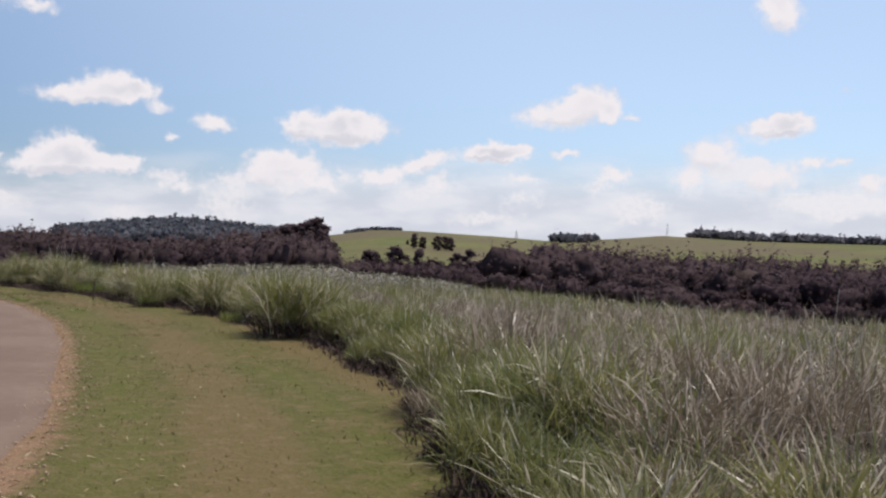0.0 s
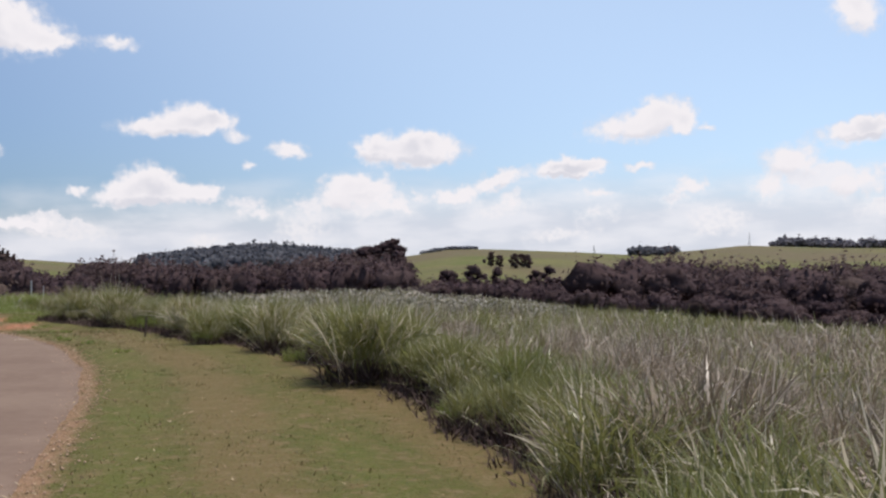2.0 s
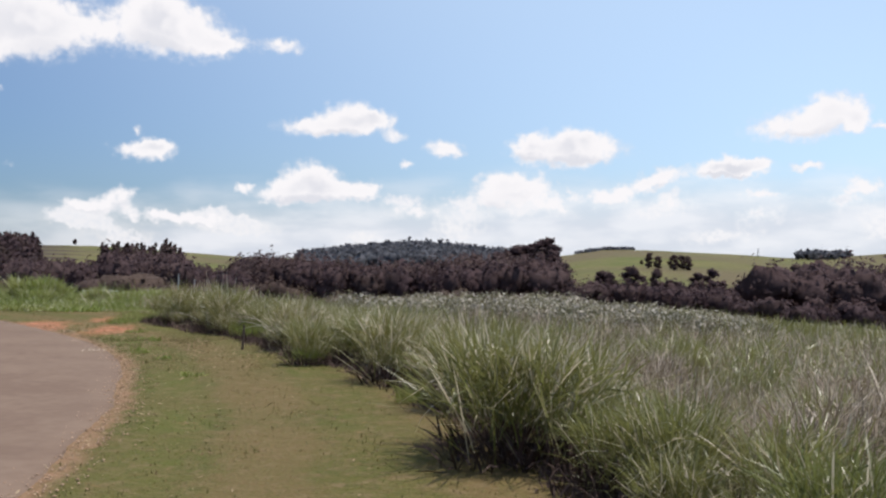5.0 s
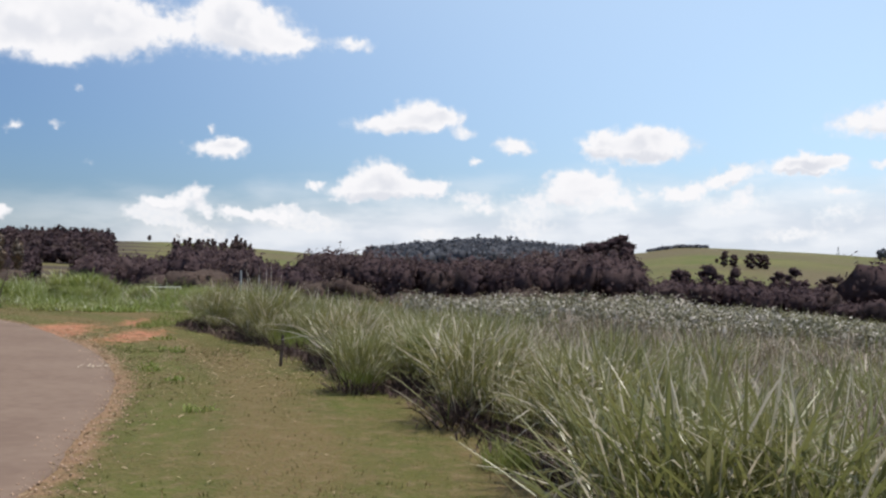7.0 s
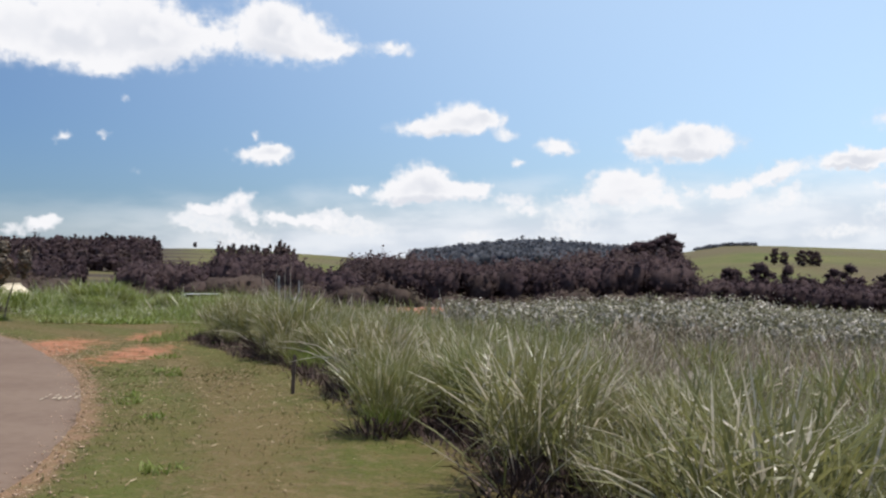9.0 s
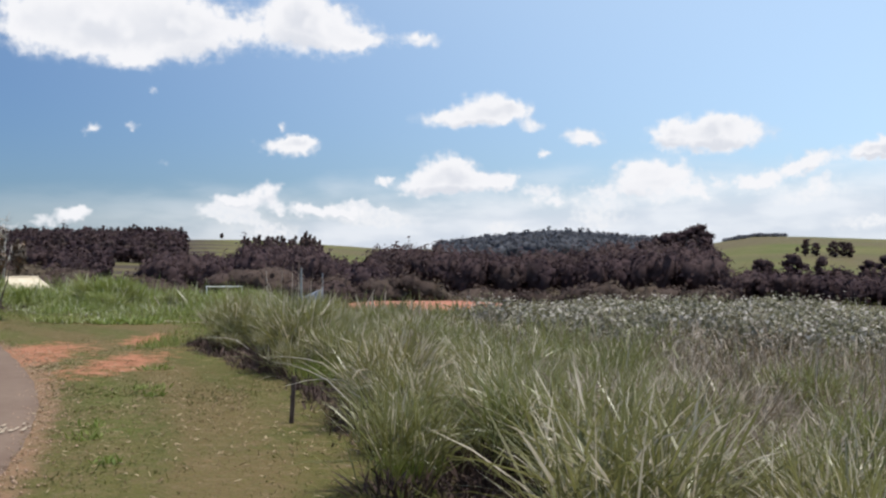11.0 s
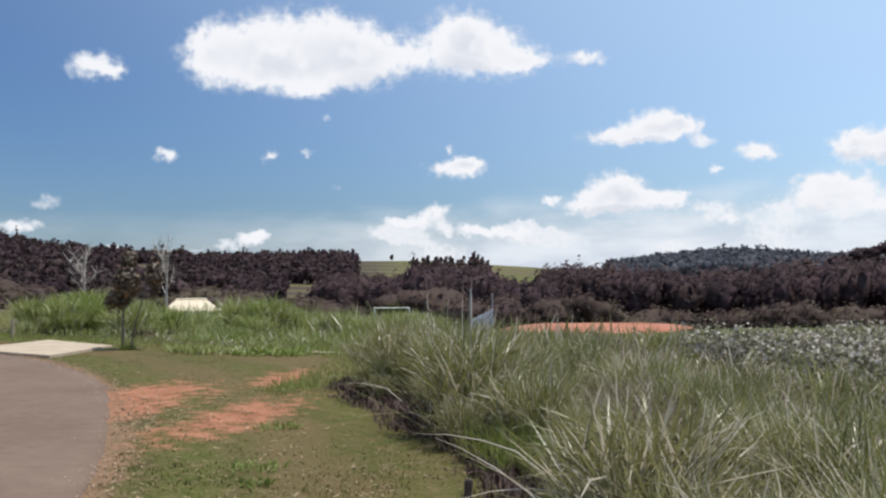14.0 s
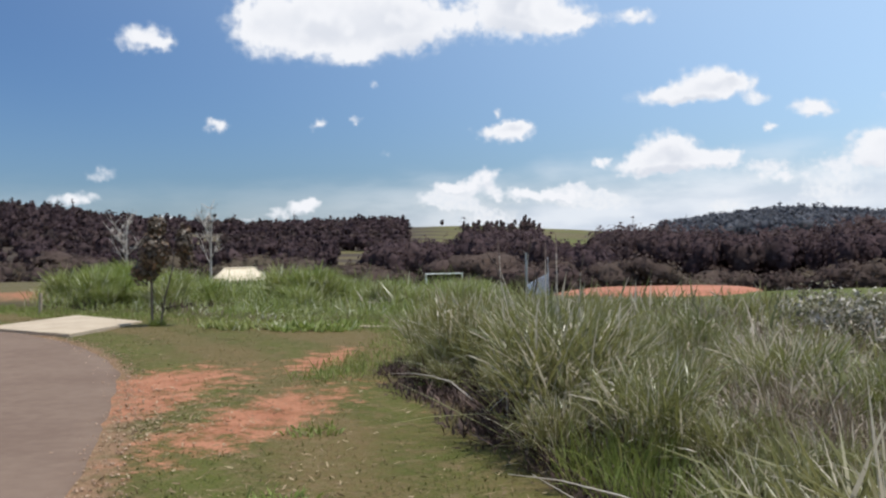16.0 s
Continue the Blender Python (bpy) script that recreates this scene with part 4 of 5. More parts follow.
def build_woods():
    # right of the meadow: the wooded valley
    wood("valley_wood", "dark dense trees in the valley", 250, -28, 2.6, 140, 190, 7.0, 12.0, 380, M_WOOD, 0.26, 2,
         tops=([-29.5, -13.5, -12, -10.5, -9, -7.5, -6, -4.5, -2.5, -0.5, 1.2, 2.6], [0.5, 0.65, 0.35, 0.3, 0.05, 0.2, 0.25, 0.15, 0.65, 0.4, 0.65, -0.2]))
    wood("valley_thicket", "dark thicket before the valley trees", 300, -28, 4.5, 98, 142, 4.5, 8.0, 300, M_WOOD, 0.34, 2)
    wood("near_scrub", "low dark bushes on the slope below the grass", 300, -30, 3, 66, 100, 2.0, 3.8, 260, M_WOOD, 0.46, 2)
    wood("edge_scrub", "low dark shrubs where the grass slope ends", 130, -30, 4, 54, 70, 0.9, 1.9, 200, M_WOOD, 0.6, 2)
    wood("valley_scrub", "low dark trees along the valley bottom", 80, 3, 15.5, 205, 230, 3.0, 6.2, 240, M_WOOD, 0.5, 2,
         tops=([3, 6, 15], [-0.45, -0.7, -0.95]))
    # below the hill, and on to the far meadow
    wood("middle_wood", "dark tall trees below the wooded hill", 130, 15.6, 24.6, 180, 240, 6.0, 11.0, 380, M_WOOD, 0.40, 2,
         tops=([15.5, 16.5, 19, 21, 23, 24.6], [-0.2, 0.45, 0.5, 0.45, 0.15, 0.0]))
    wood("lower_wood", "dark trees before the round hill", 170, 24, 34.6, 185, 250, 5.0, 10.0, 330, M_WOOD, 0.38, 2,
         tops=([23, 24.5, 27.2, 29, 30.5, 33, 34.2, 34.6], [0.1, -0.02, -0.02, 0.15, 0.3, 0.36, 0.28, -0.3]))
    wood("front_scrub", "broad rounded brownish bushes at the foot of the wood", 130, 15, 47, 106, 150, 3.0, 5.0, 520, M_SCRUB, 0.72, 3)
    wood("meadow_wood", "dark trees below the far meadow", 230, 34, 46, 160, 235, 4.0, 10.0, 280, M_WOOD, 0.42, 2,
         tops=([34, 37, 37.8, 41.4, 42, 44.5, 46], [-0.4, -0.42, 0.5, 0.5, -0.12, -0.08, 0.1]))
    # the rising slope
    wood("slope_scrub", "brownish low bushes at the foot of the slope", 260, 45, 80, 124, 200, 2.2, 4.2, 220, M_SCRUB, 0.75, 2)
    wood("slope_wood", "dark dense trees on the rising slope", 900, 45, 76, 200, 420, 3.6, 6.0, 150, M_WOOD, 0.42, 1)
    wood("upper_wood", "dark trees on the upper slope", 900, 45.3, 76, 420, 640, 4.6, 7.0, 80, M_WOOD, 0.36, 1)
    wood("ridge_wood", "jagged row of dark trees along the ridge", 420, 46.0, 76, 630, 690, 5.5, 8.5, 110, M_WOOD, 0.28, 1, 1.0, (0.6, 0.8, 1.0, 1.1, 1.25))
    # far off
    wood("hill_wood", "trees covering the distant round hill", 1300, 17.2, 31.2, 420, 1010, 6.5, 9.0, 80, M_HILL_HAZE, 0.5, 1)
    wood("far_wood", "far trees on the skyline", 420, -26, -4.4, 900, 960, 6.0, 9.0, 40, M_FAR_HAZE, 0.6, 1)
    wood("hill_scrub", "dark scrub on the grassy hill", 60, 12.0, 15.2, 690, 735, 0.9, 1.5, 40, M_HILL_HAZE, 1.8, 1)
    wood("knoll_wood", "dark trees on the low knoll", 30, 0.6, 3.3, 640, 700, 4.0, 6.0, 60, M_HILL_HAZE, 0.6, 1)


def wood_material(name, a, b, c):
    """Foliage seen from far off: tones differ from tree to tree and from spray to spray."""
    mat, nt, bsdf = material(name, 0.9, spec=0.08)
    isl = nt.nodes.new("ShaderNodeNewGeometry").outputs["Random Per Island"]
    col = blend(nt, band(nt, grain(nt, 0.085, 3), 0.38, 0.62), a, b)
    col = blend(nt, band(nt, grain(nt, 0.03, 3), 0.48, 0.66, 0.0, 0.8), col, c)
    col = blend(nt, sum_(nt, "MULTIPLY", isl, 0.25), col, c)
    col = blend(nt, band(nt, grain(nt, 1.3, 4, 0.7), 0.42, 0.68, 0.0, 0.45), col, tuple(0.45 * v for v in a))
    nt.links.new(col, bsdf.inputs["Base Color"])
    relief(nt, bsdf, grain(nt, 2.2, 4, 0.7), 0.35, 0.4)
    # light comes through the leaves
    thin = nt.nodes.new("ShaderNodeBsdfTranslucent")
    nt.links.new(col, thin.inputs["Color"])
    mix = nt.nodes.new("ShaderNodeMixShader")
    mix.inputs[0].default_value = 0.42
    nt.links.new(bsdf.outputs[0], mix.inputs[1]), nt.links.new(thin.outputs[0], mix.inputs[2])
    nt.links.new(mix.outputs[0], nt.nodes["Material Output"].inputs["Surface"])
    return mat


# the purple cast of the wood leaves stands for a veil of glare
M_WOOD = wood_material("far_wood_leaves", (0.082, 0.055, 0.064), (0.096, 0.065, 0.068), (0.116, 0.086, 0.074))
M_SCRUB = wood_material("scrub_leaves", (0.096, 0.066, 0.064), (0.114, 0.080, 0.070), (0.140, 0.114, 0.078))
# the haze of distance is mixed into these paler, bluer leaf colours
M_HILL_HAZE = wood_material("hazed_hill_leaves", (0.125, 0.130, 0.155), (0.135, 0.140, 0.160), (0.142, 0.146, 0.164))
M_FAR_HAZE = wood_material("hazed_far_leaves", (0.165, 0.160, 0.190), (0.175, 0.170, 0.196), (0.185, 0.180, 0.200))
build_woods()


def limbs(bm, foot, height, radius, count, reach, rise=0.5, first=0.35, sides=6, twist=0.12):
    """A bent tapered trunk and its limbs. Returns the limb ends."""
    pts, p = [], Vector(foot)
    bend = Vector((rng.normal(0, twist), rng.normal(0, twist), 0))
    for k in range(7):
        t = k / 6
        pts.append(p + Vector((0, 0, height * t)) + bend * height * t * t)
    tube(bm, pts, [radius * (1.25 if k == 0 else 1 - 0.8 * k / 6) for k in range(7)], sides)
    ends = []
    for j in range(count):
        t = first + (1 - first) * (j + rng.uniform(0, 0.8)) / count
        a = rng.uniform(0, 6.3)
        k = min(int(t * 6), 5)
        start = pts[k].lerp(pts[k + 1], t * 6 - k)
        length = reach * (1.15 - 0.6 * t) * rng.uniform(0.7, 1.2)
        way = Vector((math.cos(a), math.sin(a), rise * rng.uniform(0.6, 1.6))).normalized()
        mid = start + way * length * 0.55 + Vector((0, 0, length * 0.05))
        end = start + way * length + Vector((0, 0, length * 0.22))
        tube(bm, [start, mid, end], [radius * 0.42 * (1.1 - t * 0.6), radius * 0.25 * (1.1 - t * 0.6), radius * 0.08], 5)
        ends += [mid, end]
    return ends


def grown_tree(name, x, y, height, radius, reach, label, leaf=0.26, per=70, lobe=0.2, group="", heads=12, low=0.36, mat=None):
    """A trunk with limbs that spread to leafy heads of differing size, with gaps between them."""
    root = tagged(new(name), label, "tree", group)
    root.location = (x, y, gz(x, y))
    bm = bmesh.new()
    tube(bm, [(0, 0, -0.2), (0.02 * height, 0, height * 0.3), (0, 0.02 * height, height * 0.75)], [radius * 1.2, radius * 0.8, radius * 0.25], 7)
    ends = [(0.02 * height, -0.01 * height, height * 0.90)]
    for k in range(heads):
        a, u = 2.4 * k + rng.normal(0, 0.2), 1 - 2 * (k + 0.5) / heads
        w = math.sqrt(max(0.12, 1 - u * u)) * rng.uniform(0.7, 1.08) * reach
        e = Vector((math.cos(a) * w, math.sin(a) * w, height * (low + (0.92 - low) * (u * 0.5 + 0.5)) + rng.normal(0, 0.02 * height)))
        s = Vector((0.01 * height, 0.005 * height, min(e.z * 0.7, height * 0.6)))
        tube(bm, [s, s.lerp(e, 0.6) + Vector((0, 0, 0.03 * height)), e], [radius * 0.4, radius * 0.22, radius * 0.06], 5)
        ends.append(tuple(e))
    part("trunk", bm, M_BARK, root)
    c = np.array(ends)
    size = height * lobe * rng.uniform(0.7, 1.15, len(c))
    V, F, N = crowns(c, size, size * 0.78, per, np.full(len(c), leaf), lobes=9, ragged=0.16)
    mesh_object("crown", V, F, mat or M_WOOD, True, N).parent = root
    return root


def tall_to(az, r, el):
    """The height of a tree whose top shows that many degrees above the horizontal from eye height."""
    x, y = polar(az, r)
    return 1.6 + r * math.tan(radians(el)) - gz(x, y)


def build_trees():
    # the great tree and its neighbours at the end of the wood
    for az, r, el, reach, heads, lobe, text in (
            (16.7, 236, 1.62, 0.32, 46, 0.105, "broad old dark tree with an open crown beside the meadow"),
            (18.1, 240, 1.20, 0.26, 20, 0.15, "tall dark rounded tree at the edge of the wood"),
            (19.4, 236, 0.72, 0.28, 18, 0.17, "dark spreading tree at the edge of the wood"),
            (20.9, 238, 0.55, 0.30, 16, 0.18, "dark leaning tree at the edge of the wood"),
            (17.4, 228, 0.40, 0.40, 22, 0.17, "dark bushy tree under the taller ones"),
            (15.9, 230, 0.10, 0.34, 16, 0.19, "low dark bushy tree beside the meadow")):
        x, y = polar(az, r)
        h = tall_to(az, r, el)
        grown_tree("tree", x, y, h, 0.035 * h, reach * h, text, 0.30, 90, lobe, "trees at the wood's edge", heads, 0.22)
    # scattered trees on the meadow: azimuth, distance, top
    for az, r, el, slim in ((13.35, 226, -0.29, 0.16), (12.95, 228, -0.33, 0.14), (11.7, 222, 0.02, 0.22), (11.35, 224, -0.4, 0.30), (10.3, 222, -0.22, 0.15), (9.45, 220, -0.7, 0.5), (8.0, 222, -0.26, 0.2),
                            (7.2, 222, -0.06, 0.25), (5.25, 220, -0.5, 0.3), (4.3, 218, -0.4, 0.3), (3.5, 216, -0.35, 0.3), (2.6, 215, 0.1, 0.2), (1.6, 214, 0.2, 0.2)):
        x, y = polar(az, r)
        h = tall_to(az, r, el)
        grown_tree("tree", x, y, h, 0.03 * h, slim * h, "small dark tree standing below the green meadow", 0.24, 60, 0.17, "trees below the meadow", 9, 0.1)
    # azimuth, foot and top in degrees above the horizontal
    for az, foot, el, slim in ((10.97, -0.18, 0.75, 0.14), (10.5, -0.2, 0.55, 0.24), (9.6, -0.25, 0.62, 0.28), (9.2, -0.22, 0.60, 0.3), (8.85, -0.25, 0.55, 0.3), (11.4, 0.05, 0.28, 0.3)):
        r = next((q for q in range(250, 760, 5) if 1.6 + q * math.tan(radians(foot)) < gz(*polar(az, q))), 700)
        x, y = polar(az, r)
        h = tall_to(az, r, el)
        grown_tree("tree", x, y, h, 0.03 * h, slim * h, "dark tree standing on the slope of the green meadow", 0.4, 40, 0.2, "trees on the meadow", 9, 0.1)
    # slim pines in front of the far meadow
    for k in range(17):
        az = 37.7 + k * 0.255 + rng.normal(0, 0.07)
        r = 330 + rng.uniform(-25, 12)
        x, y = polar(az, r)
        h = tall_to(az, r, np.interp(az, [37.6, 38.2, 39.6, 40.8, 41.8], [0.5, 0.86, 0.95, 0.85, 0.80]) + rng.normal(0, 0.13))
        root = tagged(new("pine"), "tall dark pine in the row before the meadow", "tree", "row of pines")
        root.location = (x, y, gz(x, y))
        bm = bmesh.new()
        tube(bm, [(0, 0, -0.2), (0.05, 0, h * 0.5), (0, 0.04, h * 0.97)], [0.2, 0.13, 0.03], 6)
        part("trunk", bm, M_BARK, root)
        t = np.linspace(0.14, 0.95, 10)
        c = np.stack([rng.normal(0, 0.3, 10), rng.normal(0, 0.3, 10), t * h], 1)
        V, F, N = crowns(c, h * 0.17 * (1.18 - t ** 3) * rng.uniform(0.7, 1.25, 10), np.full(10, h * 0.085), 40, np.full(10, 0.36), 8, 2, 0.16)
        mesh_object("crown", V, F, M_WOOD, True, N).parent = root
    x, y = polar(43.25, 640)
    h = tall_to(43.25, 640, 1.06)
    grown_tree("tree", x, y, h, 0.03 * h, 0.24 * h, "lone round tree on the far meadow ridge", 0.5, 50, 0.22, "", 8, 0.2)


build_trees()


def dead_tree(x, y, height, reach, label):
    root = tagged(new("dead_tree"), label, "tree", "dead trees behind the tall grass")
    root.location = (x, y, gz(x, y))
    bm = bmesh.new()
    ends = limbs(bm, (0, 0, -0.1), height * 0.8, 0.085, 9, reach, rise=0.9, first=0.42, sides=6, twist=0.05)
    for e in ends:
        for _ in range(5):
            a = rng.uniform(0, 6.3)
            w = Vector((math.cos(a), math.sin(a), rng.uniform(0.3, 1.6))).normalized() * rng.uniform(0.25, 0.6)
            tube(bm, [e, e + w * 0.6, e + w + Vector((0, 0, 0.06))], [0.016, 0.011, 0.004], 3)
    part("trunk", bm, M_PALE, root)


def build_sapling():
    x, y = -28.66, 31.25
    root = tagged(new("sapling"), "young tree with brownish leaves beside the concrete slab", "tree")
    root.location = (x, y, gz(x, y))
    bm = bmesh.new()
    tube(bm, [(0, 0, -0.05), (-0.02, 0.02, 0.6), (0.03, 0, 1.2), (0.0, 0.03, 1.75)], [0.03, 0.024, 0.018, 0.006], 6)
    part("trunk", bm, M_BARK, root)
    bm = bmesh.new()
    tube(bm, [(0.12, 0.1, -0.05), (0.2, 0.16, 0.5), (0.33, 0.25, 1.0), (0.40, 0.32, 1.6)], [0.02, 0.018, 0.012, 0.005], 6)
    part("stem", bm, M_BARK, root)
    for c, r, h, n, leaf in (((0.06, 0.06, 1.36), 0.38, 0.56, 1400, 0.040), ((0.10, 0.08, 1.86), 0.22, 0.34, 480, 0.040), ((-0.10, -0.08, 1.02), 0.28, 0.32, 560, 0.040), ((0.50, 0.44, 1.52), 0.22, 0.52, 700, 0.042)):
        V, F = leaf_cloud(np.array([c]), np.array([r]), np.array([h]), n, np.array([leaf]), 9)
        mesh_object("foliage", V, F, M_SAPLING).parent = root


M_SAPLING = blade_material("sapling_leaves", [(0.075, 0.050, 0.036), (0.110, 0.074, 0.050), (0.090, 0.070, 0.042)], (0.16, 0.09, 0.055), 0.25, 0.5, 0.3)
dead_tree(-49.0, 46.0, 4.0, 1.35, "bare pale dead tree behind the tall grass")
dead_tree(-50.8, 43.0, 3.6, 1.0, "bare leaning pale dead tree behind the tall grass")
build_sapling()


# ---------------- built things ----------------
def build_slab():
    bm = bmesh.new()
    pts = [(-31.2, 29.05), (-27.97, 29.25), (-29.45, 31.5), (-32.6, 31.7)]
    low = [bm.verts.new((x, y, -0.06)) for x, y in pts]
    top = [bm.verts.new((x, y, 0.06)) for x, y in pts]
    bm.faces.new(top), bm.faces.new(low[::-1])
    for k in range(4):
        bm.faces.new((low[k], low[(k + 1) % 4], top[(k + 1) % 4], top[k]))
    bmesh.ops.bevel(bm, geom=[e for e in bm.edges], offset=0.015, segments=2, affect="EDGES")
    tagged(part("concrete_slab", bm, M_SLAB), "pale concrete driveway slab at the road edge", "slab")
    # a low concrete strip at the foot of the tall grass
    line = smooth_line(np.array([(-25.4, 32.75), (-24.8, 32.9), (-24.0, 33.05), (-22.9, 33.0)]), 0.4)
    bm = bmesh.new()
    rows = []
    for p, w in zip(line, np.gradient(line, axis=0)):
        n = np.array([-w[1], w[0]]) / np.hypot(*w)
        rows.append([bm.verts.new((*(p + n * o), z)) for o, z in ((-0.07, -0.05), (-0.07, 0.035), (-0.055, 0.05), (0.055, 0.05), (0.07, 0.035), (0.07, -0.05))])
    for a, b in zip(rows, rows[1:]):
        for k in range(5):
            bm.faces.new((a[k], b[k], b[k + 1], a[k + 1]))
    bm.faces.new(rows[0]), bm.faces.new(rows[-1][::-1])
    tagged(part("concrete_kerb", bm, M_SLAB), "low pale concrete kerb at the foot of the grass", "kerb")


def build_lamp():
    root = tagged(new("street_lamp"), "black iron lamp post with a white opal lantern", "lamp post")
    root.matrix_basis = Matrix.Translation((-35.5, 30.7, 0.0)) @ Euler((0, radians(2.2), 0)).to_matrix().to_4x4()
    bm = bmesh.new()
    lathe(bm, [(0.14, -0.05), (0.14, 0.05), (0.10, 0.09), (0.10, 0.22), (0.075, 0.27), (0.062, 0.34)], 16)
    part("base", bm, M_BLACK, root)
    bm = bmesh.new()
    lathe(bm, [(0.05, 0.34), (0.045, 0.9), (0.055, 0.92), (0.055, 0.96), (0.04, 0.98), (0.036, 2.4), (0.034, 2.66)], 14)
    part("pole", bm, M_BLACK, root)
    bm = bmesh.new()
    lathe(bm, [(0.034, 2.66), (0.075, 2.70), (0.085, 2.76), (0.11, 2.80), (0.12, 2.83)], 16)
    part("collar", bm, M_BLACK, root)
    bm = bmesh.new()
    lathe(bm, [(0.10, 2.832), (0.135, 2.90), (0.165, 3.06), (0.17, 3.14), (0.16, 3.17)], 20)
    lantern = part("lantern", bm, M_GLOBE, root, "white opal lantern glass")
    bm = bmesh.new()
    lathe(bm, [(0.175, 3.172), (0.17, 3.19), (0.11, 3.27), (0.07, 3.36), (0.03, 3.42)], 20)
    cap = part("cap", bm, M_WHITE, root, "white pointed lantern cap")
    bm = bmesh.new()
    lathe(bm, [(0.03, 3.421), (0.018, 3.45), (0.026, 3.48), (0.004, 3.56)], 10)
    part("finial", bm, M_BLACK, cap)


def build_goal():
    bx, by = -66.4, 79.3
    z = gz(bx, by)
    root = tagged(new("football_goal"), "small white tubular goal frame with no net on the field", "goal")
    root.matrix_basis = Matrix.Translation((bx, by, z)) @ pose(0, 0, 0, 0, 0, 40)
    for sx in (-1.45, 1.45):
        bm = bmesh.new()
        tube(bm, [(sx, 0, -0.1), (sx, 0, 1.0), (sx, 0, 2.0)], [0.045, 0.045, 0.045], 10)
        part("post", bm, M_WHITE, root)
        bm = bmesh.new()
        tube(bm, [(sx, 0.02, 1.96), (sx, 0.5, 1.9), (sx, 1.0, 1.0), (sx, 1.2, 0.0)], [0.03, 0.03, 0.03, 0.03], 8)
        part("stay", bm, M_WHITE, root)
    bm = bmesh.new()
    tube(bm, [(-1.5, 0, 2.0), (0, 0, 2.0), (1.5, 0, 2.0)], [0.045, 0.045, 0.045], 10)
    part("crossbar", bm, M_WHITE, root)


def build_fence():
    a, b = Vector((-50.2, 69.6, 0)), Vector((-60.1, 84.7, 0))
    root = tagged(new("net_fence"), "two tall steel poles with a low blue-grey net between", "fence")
    root.location = (a.x, a.y, gz(a.x, a.y))
    d = b - a
    zb = gz(b.x, b.y) - root.location.z
    for k, (p, top) in enumerate(((Vector((0, 0, 0)), 0.57), (Vector((d.x, d.y, zb)), -0.11))):
        h = top - root.location.z
        bm = bmesh.new()
        tube(bm, [p - Vector((0, 0, 0.2)), p.lerp(Vector((p.x, p.y, h)), 0.5), Vector((p.x, p.y, h))], [0.09, 0.08, 0.06] if k == 0 else [0.07, 0.06, 0.05], 8)
        part("pole", bm, M_STEEL, root)
    bm = bmesh.new()
    top = -1.45 - root.location.z
    nx, nz = 70, 12
    for i in range(nx + 1):
        p = Vector((d.x, d.y, 0)) * (i / nx)
        tube(bm, [p + Vector((0, 0, zb * i / nx)), p + Vector((0, 0, top))], [0.03, 0.03], 4)
    for j in range(nz + 1):
        tube(bm, [Vector((0, 0, top * j / nz)), Vector((d.x, d.y, zb + (top - zb) * j / nz))], [0.03, 0.03], 4)
    part("net", bm, M_NET, root, "blue-grey netting")


def build_hut():
    """A small building whose hipped roof shows over the grass."""
    x, y = -64.7, 58.5
    z = gz(x, y)
    root = tagged(new("hut"), "small hut with a pale beige hipped roof beyond the grass", "hut")
    root.matrix_basis = Matrix.Translation((x, y, z)) @ pose(0, 0, 0, 0, 0, 57)
    eave, top, w, l = -0.72 - z, 0.02 - z, 1.55, 1.45
    bm = bmesh.new()
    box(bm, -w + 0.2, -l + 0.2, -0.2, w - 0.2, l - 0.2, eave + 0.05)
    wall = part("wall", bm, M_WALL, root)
    bm = bmesh.new()
    low = [bm.verts.new(p) for p in ((-w - 0.25, -l - 0.25, eave - 0.06), (w + 0.25, -l - 0.25, eave - 0.06), (w + 0.25, l + 0.25, eave - 0.06), (-w - 0.25, l + 0.25, eave - 0.06))]
    mid = [bm.verts.new(v.co + Vector((0, 0, 0.08))) for v in low]
    ridge = [bm.verts.new((-0.95, 0, top)), bm.verts.new((0.95, 0, top))]
    bm.faces.new(low[::-1])
    for k in range(4):
        bm.faces.new((low[k], low[(k + 1) % 4], mid[(k + 1) % 4], mid[k]))
    bm.faces.new((mid[0], mid[1], ridge[1], ridge[0])), bm.faces.new((mid[2], mid[3], ridge[0], ridge[1]))
    bm.faces.new((mid[1], mid[2], ridge[1])), bm.faces.new((mid[3], mid[0], ridge[0]))
    part("roof", bm, M_ROOF, root, "pale beige tiled hipped roof")
    bm = bmesh.new()
    tube(bm, [(-1.0, 0, top + 0.01), (0, 0, top + 0.02), (1.0, 0, top + 0.01)], [0.07, 0.07, 0.07], 8)
    part("ridge_cap", bm, M_ROOF, root)


def build_stake(x, y, h, r, mat, label):
    bm = bmesh.new()
    box(bm, -r, -r, -0.15, r, r, h, 0.008)
    for v in bm.verts:
        v.co.x += 0.05 * v.co.z + rng.normal(0, 0.003)
    ob = tagged(part("stake", bm, mat), label, "stake")
    ob.matrix_basis = pose(x, y, gz(x, y), 0, 0, 25)


